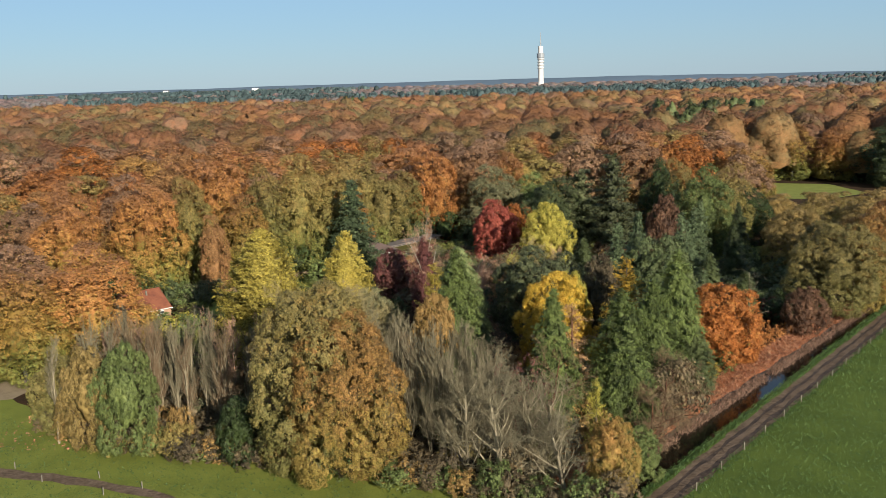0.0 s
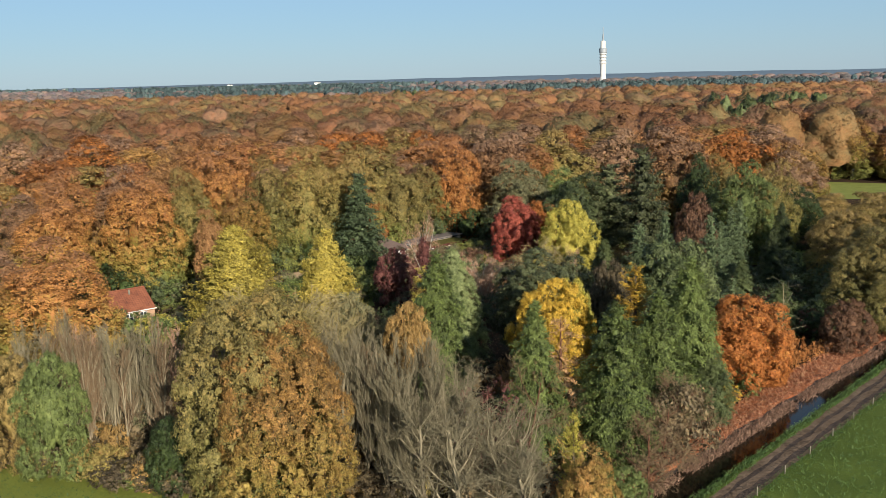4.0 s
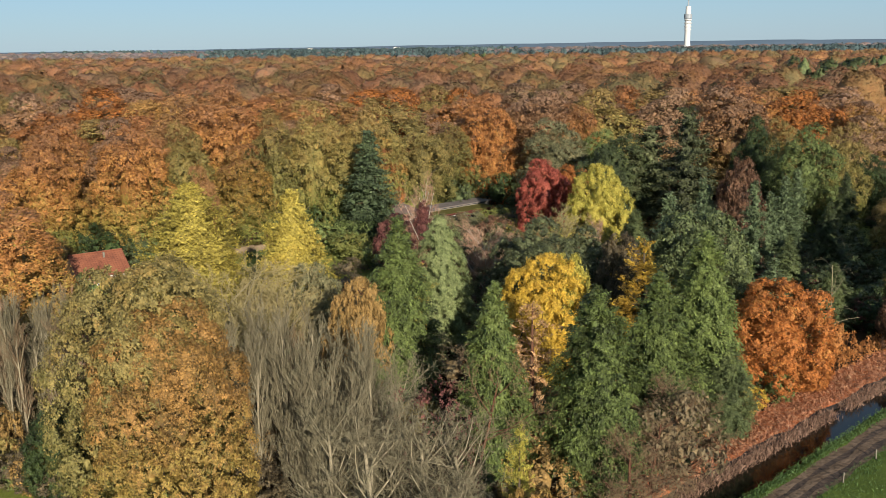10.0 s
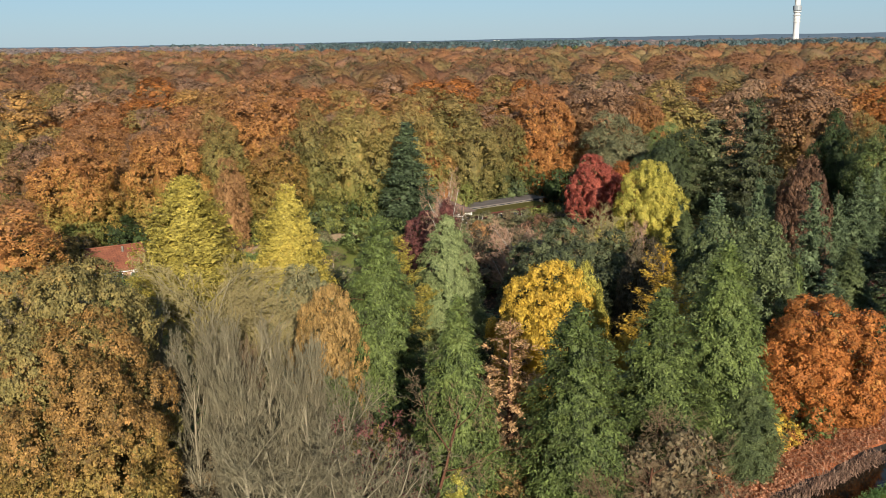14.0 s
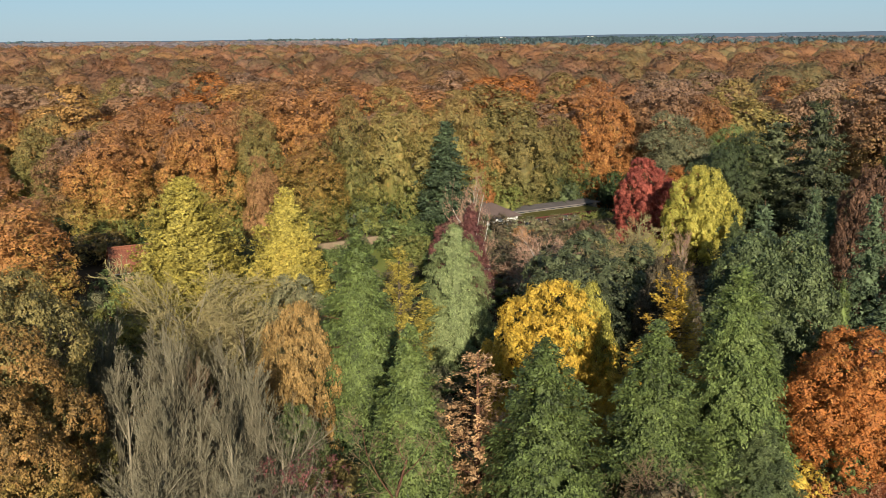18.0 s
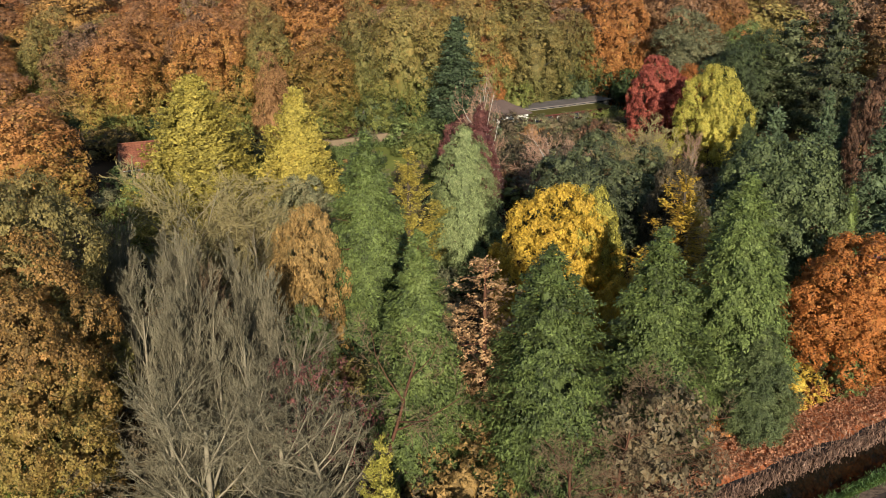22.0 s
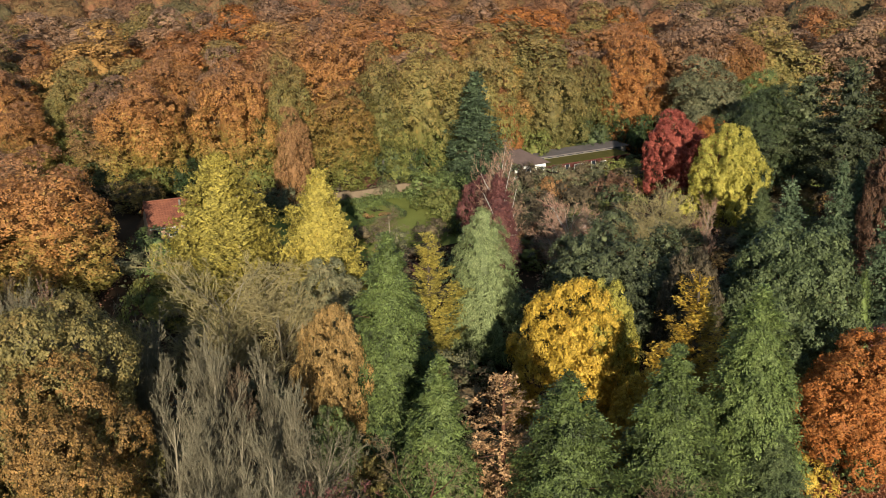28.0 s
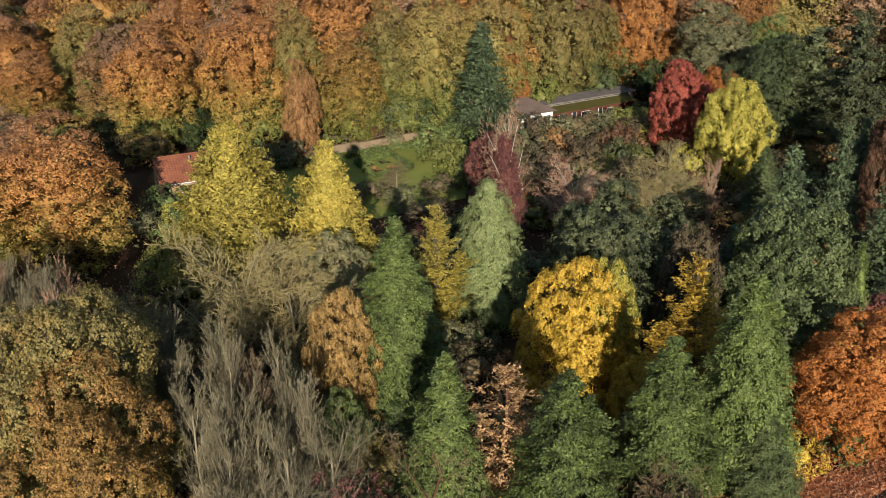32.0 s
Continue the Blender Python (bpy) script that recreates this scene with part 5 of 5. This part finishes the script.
tower = thing("communications_tower", pose(277, 2702, 0), "tall white concrete communications tower with round platforms and mast", "tower")
part("shaft", lathe([(0, 9.5), (14, 9.2), (22, 7.6), (70, 7.2), (112, 6.8), (116, 6.6)]), MAT["concrete"], tower)
part("mast", lathe([(116, 2.2), (134, 1.6), (134.2, 0.9), (152, 0.7)], 10), MAT["steel"], tower, "thin grey steel mast")
for z, r in ((56, 9.6), (64, 9.8), (72, 10.0), (80, 10.2)):
    part("platform", lathe([(z, r - 1.5), (z + 0.5, r), (z + 2.6, r), (z + 3.0, r - 1.5)]), MAT["concrete"], tower)
part("gallery", lathe([(84, 8), (85, 10.4), (96, 10.4), (97, 8)]), MAT["steel"], tower, "grey equipment gallery")
for x, y, l in ((-1104, 3990, 20), (-789, 4230, 26), (-1700, 3780, 16)):
    b = thing("distant_building", pose(x, y, 0), "white flat-roofed building above distant trees", "building", "distant buildings")
    part("wall", bm_box(l, 14, 15, 0, (0, 0, 7.5)), MAT["white"], b)
    part("roof", bm_box(l + 1, 15, 1.0, 0, (0, 0, 15.5)), MAT["roof_grey"], b)

# ---- red-roofed house ----
house = thing("house", pose(-50.7, 162.3, 0, 0, 0, 45), "small brick house with a red pantile roof in the garden", "house")
HL, HD, EZ, RZ = 7.2, 7.6, 2.35, 5.1
bm = bmesh.new()
pts = [(-HL / 2, -HD / 2), (HL / 2, -HD / 2), (HL / 2, HD / 2), (-HL / 2, HD / 2)]
low = [bm.verts.new((x, y, 0)) for x, y in pts]
top = [bm.verts.new((x, y, EZ)) for x, y in pts]
ga, gb_ = bm.verts.new((-HL / 2, 0, RZ - 0.12)), bm.verts.new((HL / 2, 0, RZ - 0.12))
for k in (0, 2):
    bm.faces.new((low[k], low[(k + 1) % 4], top[(k + 1) % 4], top[k]))
bm.faces.new((low[1], low[2], top[2], gb_, top[1]))
bm.faces.new((low[3], low[0], top[0], ga, top[3]))
part("wall", bm, MAT["brick"], house)
for side in (-1, 1):
    bm = bmesh.new()
    run, rise = HD / 2 + 0.35, RZ - EZ + 0.25
    cols, rows_n = 40, 13
    grid = {}
    for i in range(cols + 1):
        for j in range(rows_n):
            for e in (0, 1):
                f = (j + e) / rows_n
                x = -HL / 2 - 0.25 + (HL + 0.5) * i / cols
                grid[i, j, e] = bm.verts.new((x, side * run * (1 - f), RZ - rise * (1 - f) + (0.05 if e == 0 else 0.01) + (0.035 if i % 2 else 0)))
    for i in range(cols):
        for j in range(rows_n):
            a = (grid[i, j, 0], grid[i + 1, j, 0], grid[i + 1, j, 1], grid[i, j, 1])
            bm.faces.new(a if side < 0 else a[::-1])
            if j:
                bm.faces.new((grid[i, j - 1, 1], grid[i + 1, j - 1, 1], grid[i + 1, j, 0], grid[i, j, 0]))
    part("roof", bm, MAT["tile"], house, "weathered red pantile roof slope")
part("ridge", bm_box(HL + 0.5, 0.3, 0.16, 0.05, (0, 0, RZ + 0.06)), MAT["tile"], house)
part("vent_pipe", bm_box(0.26, 0.26, 0.8, 0.03, (0.9, -0.9, RZ - 0.3)), MAT["post"], house, "short grey vent pipe")
for x, wdt in ((-0.6, 1.3), (1.7, 1.2)):
    wdw = part("window", bm_box(wdt, 0.1, 1.15, 0.01, (x, -HD / 2 - 0.03, 1.5)), MAT["white"], house, "white-framed window")
    for dx in (-wdt / 4, wdt / 4):
        for dz in (-0.27, 0.27):
            part("pane", bm_box(wdt / 2 - 0.12, 0.03, 0.42, 0, (x + dx, -HD / 2 - 0.09, 1.5 + dz)), MAT["glass"], wdw)
door = part("door", bm_box(1.0, 0.08, 2.0, 0.01, (-2.8, -HD / 2 - 0.03, 1.0)), MAT["dark"], house, "dark open doorway")
part("gutter", bm_box(HL + 0.5, 0.12, 0.12, 0.03, (0, -HD / 2 - 0.38, EZ - 0.02)), MAT["white"], house, "pale gutter")
table = thing("garden_table", pose(-44.2, 157.2, 0, 0, 0, 45), "white garden table in front of the house", "table")
part("tabletop", bm_box(1.4, 0.8, 0.06, 0.01, (0, 0, 0.74)), MAT["white"], table)
for x in (-0.6, 0.6):
    for y in (-0.3, 0.3):
        part("leg", bm_box(0.07, 0.07, 0.72, 0, (x, y, 0.36)), MAT["white"], table)

# ---- garden wall ----
ang = math.degrees(math.atan2(22.9, 19.6))
gwall = thing("garden_wall", pose(-35.8, 187.0, 0, 0, 0, ang), "old pale brick garden wall with a flat coping", "wall")
for k in range(12):
    x = -15 + 2.5 * k + 1.25
    part("wall_section", bm_box(2.5, 0.34, 1.2 + 0.12 * math.sin(k * 1.7), 0.02, (x, 0, 0.55 + 0.06 * math.sin(k * 1.7))), MAT["wall_brick"], gwall)
    part("coping", bm_box(2.48, 0.5, 0.1, 0.02, (x, 0, 1.2 + 0.12 * math.sin(k * 1.7))), MAT["wall_brick"], gwall)

# ---- formal flower bed ----
rf = np.random.default_rng(12)


def hedge(a, b, hh=0.75, wd=0.7):
    L = math.dist(a, b)
    n = int(L * 150)
    f = rf.uniform(0, 1, n)
    p = np.stack([a[0] + (b[0] - a[0]) * f + rf.uniform(-wd / 2, wd / 2, n), a[1] + (b[1] - a[1]) * f + rf.uniform(-wd / 2, wd / 2, n), rf.uniform(0.05, hh, n)], 1)
    v, q = cards(rf, p, unit(rf.normal(size=(n, 3)) + np.array([[0, -0.3, 0.7]])), 0.22)
    return tagged(new("box_hedge", leaf_mesh("box_hedge", v, q, LEAF["cypress"])), "low clipped box hedge round a flower bed", "hedge", "box hedges")


corners = [(-29.5, 185.9), (-23.8, 181.0), (-27.4, 175.2), (-32.9, 180.6)]
for a, b in zip(corners, corners[1:] + corners[:1]):
    hedge(a, b)
for cx, cy in ((-29.2, 182.4), (-26.6, 180.2), (-28.6, 178.6), (-30.8, 180.8)):
    patch("flower_bed", [(cx - 1.1, cy), (cx, cy - 0.9), (cx + 1.1, cy), (cx, cy + 0.9)], 0.06, MAT["floor"], "dark soil flower bed", "bed")
    n = 90
    p = np.stack([cx + rf.uniform(-0.8, 0.8, n), cy + rf.uniform(-0.7, 0.7, n), rf.uniform(0.08, 0.5, n)], 1)
    v, q = cards(rf, p, unit(rf.normal(size=(n, 3)) + np.array([[0, 0, 1.0]])), 0.2)
    tagged(new("flowering_plants", leaf_mesh("flowering_plants", v, q, LEAF["salmon" if cx > -29 else "green"])), "low flowering plants fading in autumn", "plants", "bedding plants", kind="stuff")
n = 1500
f = rf.uniform(0, 1, n)
p = np.stack([-44 + 17 * f + rf.uniform(0.6, 2.2, n), 175.5 + 20 * f - rf.uniform(0.6, 2.2, n), rf.uniform(0.1, 0.9, n) * (0.6 + 0.8 * np.sin(f * 23) ** 2)], 1)
v, q = cards(rf, p, unit(rf.normal(size=(n, 3)) + np.array([[0, -0.3, 0.8]])), 0.32)
tagged(new("border_plants", leaf_mesh("border_plants", v, q, LEAF["green"])), "border plants along the garden wall", "plants", kind="stuff")

# ---- bungalow ----
bung = thing("bungalow", pose(-9.8, 207.6, 0, 0, 0, math.degrees(math.atan2(DY, DX))), "low bungalow with white room, brown hipped roof and mossy wing", "house")
part("wall", bm_box(7.0, 7.0, 3.3, 0.02, (-3.5, 3.5, 1.65)), MAT["white"], bung, "white wall")
bm = bmesh.new()
b4 = [bm.verts.new(c) for c in ((-7.6, -0.6, 3.3), (0.6, -0.6, 3.3), (0.6, 7.6, 3.3), (-7.6, 7.6, 3.3))]
t2 = [bm.verts.new((-5.0, 3.5, 5.6)), bm.verts.new((-3.6, 3.5, 5.6))]
bm.faces.new((b4[0], b4[1], t2[1], t2[0]))
bm.faces.new((b4[1], b4[2], t2[1]))
bm.faces.new((b4[2], b4[3], t2[0], t2[1]))
bm.faces.new((b4[3], b4[0], t2[0]))
bm.faces.new(b4[::-1])
part("hipped_roof", bm, MAT["roof_brown"], bung, "brown hipped roof")
for i in range(3):
    win = part("window", bm_box(1.5, 0.08, 1.9, 0.01, (-1.2 - 1.9 * i, -0.03, 1.75)), MAT["white"], bung, "white many-paned window")
    for dx in (-0.36, 0.36):
        for dz in (-0.6, 0.0, 0.6):
            part("pane", bm_box(0.6, 0.03, 0.5, 0, (-1.2 - 1.9 * i + dx, -0.08, 1.75 + dz)), MAT["glass"], win)
part("side_wall", bm_box(17.5, 3.6, 2.33, 0.02, (8.9, 2.6, 1.165)), MAT["redwood"], bung, "dark red boarded front of the wing")
part("moss_roof", bm_box(18.4, 4.2, 0.2, 0.03, (9.0, 2.2, 2.44)), MAT["moss"], bung, "flat roof covered in moss")
part("fascia", bm_box(18.4, 0.06, 0.22, 0, (9.0, 0.06, 2.42)), MAT["redwood"], bung)
part("back_wall", bm_box(20.5, 3.4, 2.8, 0.02, (10.4, 6.2, 1.4)), MAT["post"], bung)
part("flat_roof", bm_box(21.3, 4.2, 0.2, 0.03, (10.5, 6.3, 2.9)), MAT["roof_grey"], bung, "grey bitumen roof with a pale edge")
for i in range(9):
    part("clerestory_window", bm_box(1.5, 0.05, 0.16, 0, (2.0 + 2.1 * i, 4.47, 2.72)), MAT["glass"], bung)
for i, (x, wdt, hh) in enumerate(((2.4, 0.9, 1.9), (5.0, 1.0, 2.0), (7.4, 1.8, 1.5), (10.5, 0.9, 1.9), (12.6, 1.4, 1.2))):
    win = part("window", bm_box(wdt, 0.07, hh, 0.01, (x, 0.78, 1.2)), MAT["white"], bung, "white-framed window")
    part("pane", bm_box(wdt - 0.16, 0.03, hh - 0.16, 0, (x, 0.73, 1.2)), MAT["glass"], win)

# ---- fence posts ----
def fence_post(x, y, hgt=0.85):
    ob = part("fence_post", bm_box(0.09, 0.09, hgt + 0.3, 0.015, (0, 0, hgt / 2 - 0.15)), MAT["post"], None)
    ob.matrix_world = pose(x, y, 0, rf.uniform(-3, 3), rf.uniform(-3, 3), rf.uniform(0, 90))
    return tagged(ob, "weathered pale wooden fence post beside the track", "post", "fence posts")


for s in np.arange(66, 205, 6.1):
    fence_post(*sn(s, -37.75 + skew(s))[:2])
for x, y in ((-44.7, 98.9), (-34.8, 95.8), (-40.4, 95.2), (-29.6, 92.9), (-52, 100.6), (-47.5, 96.5), (-33, 91.6)):
    fence_post(x, y, 0.8)

# ---- reeds, fallen leaves, grass along the canal ----
def strip(name, n, s0, s1, n0, n1, z0, z1, size, material, label, nrm, aspect=0.6, along=None, clump=0.0):
    s = rf.uniform(s0, s1, n)
    w_ = rf.uniform(n0, n1, n)
    if clump:
        keep = np.sin(s * 0.7) + np.sin(s * 0.23 + 1) + np.sin(s * 1.9 + 2) * 0.6 > -clump
        s, w_ = s[keep], w_[keep]
    m = len(s)
    if n0 > -43:
        w_ = w_ + np.array([skew(q) for q in s])
    p = np.stack([DX * s + DY * w_, DY * s - DX * w_, rf.uniform(z0, z1, m)], 1)
    nn = unit(rf.normal(size=(m, 3)) * 0.5 + np.array([nrm]))
    al = None if along is None else unit(rf.normal(size=(m, 3)) * 0.25 + np.array([along]))
    v, q = cards(rf, p, nn, size, aspect, al)
    return tagged(new(name, leaf_mesh(name, v, q, material)), label, name.replace("_", " "), kind="stuff")


strip("reeds", 9000, 66, 170, -46.7, -45.3, -0.55, -0.1, 0.5, LEAF["reed"], "dry pinkish-brown reeds at the water's edge", (0.5, -0.4, 0.2), 0.14, (0.1, 0, 1.0), 1.6)
strip("fallen_leaves", 15000, 66, 172, -50.8, -46.8, 0.0, 0.06, 0.22, LEAF["litter"], "thick orange fallen leaves on the canal bank", (0, 0, 1.0), 0.7)
strip("bank_plants", 2200, 84, 165, -52.6, -50.4, 0.0, 1.1, 0.4, LEAF["orange"], "low orange and yellow plants on top of the bank", (0.2, -0.4, 0.6), 0.6, None, 0.6)
strip("verge_grass", 6000, 66, 190, -42.0, -40.8, -0.1, 0.18, 0.28, LEAF["grass"], "rough green grass verge between water and track", (0.2, -0.3, 0.6), 0.2, (0, 0, 1.0))
strip("field_edge_grass", 3500, 66, 200, -38.3, -37.2, 0.0, 0.14, 0.26, LEAF["grass"], "rough grass along the track", (0.2, -0.3, 0.6), 0.2, (0, 0, 1.0))
strip("field_grass", 14000, 68, 190, -37.4, -12, 0.0, 0.1, 0.3, LEAF["grass"], "tufts of pasture grass", (0.1, -0.4, 0.7), 0.25, (0.1, 0, 1.0))
n = 9000
p = np.stack([rf.uniform(-62, 2, n), rf.uniform(84, 122, n), rf.uniform(0.02, 0.12, n)], 1)
p = p[(p[:, 1] < np.interp(p[:, 0], [-62, -55.4, -44.2, -35.6, -22.5, -14, -5.7, 2], [122, 118, 107.5, 101, 97, 95, 91, 88])) & (np.abs(p[:, 1] - np.interp(p[:, 0], [-60, -46, -36, -27, -18], [100.3, 97.8, 95, 91, 85])) > 1.6)]
v, q = cards(rf, p, unit(rf.normal(size=p.shape) * 0.5 + np.array([[0.1, -0.4, 0.7]])), 0.28, 0.25)
tagged(new("meadow_grass", leaf_mesh("meadow_grass", v, q, LEAF["grass"])), "tufts of meadow grass", "grass", kind="stuff")
# fallen leaves under the trees
n = 16000
p = np.stack([rf.uniform(-50, 45, n), rf.uniform(88, 215, n), rf.uniform(0.02, 0.07, n)], 1)
p = p[(DY * p[:, 0] - DX * p[:, 1] < -52) & (p[:, 1] > 104) & ~((p[:, 0] > -46) & (p[:, 0] < -16) & (p[:, 1] > 166) & (p[:, 1] < 200))]
v, q = cards(rf, p, unit(rf.normal(size=p.shape) * 0.4 + np.array([[0, 0, 1.0]])), 0.3)
tagged(new("leaf_litter", leaf_mesh("leaf_litter", v, q, LEAF["litter"])), "fallen leaves on the ground under the trees", "fallen leaves", kind="stuff")

# ---- yard by the meadow ----
cover = thing("covered_trailer", pose(-64, 141, 0, 0, 0, 20), "low trailer under a teal cover", "trailer")
part("cover", bm_box(5.0, 2.2, 1.5, 0.25, (0, 0, 1.25)), MAT["teal"], cover, "teal tarpaulin cover")
for x in (-1.4, 1.4):
    for y in (-1.0, 1.0):
        bmw = bmesh.new()
        bmesh.ops.create_cone(bmw, cap_ends=True, segments=14, radius1=0.36, radius2=0.36, depth=0.22, matrix=Matrix.Translation((x, y, 0.36)) @ Matrix.Rotation(radians(90), 4, "X"))
        part("wheel", bmw, MAT["dark"], cover)
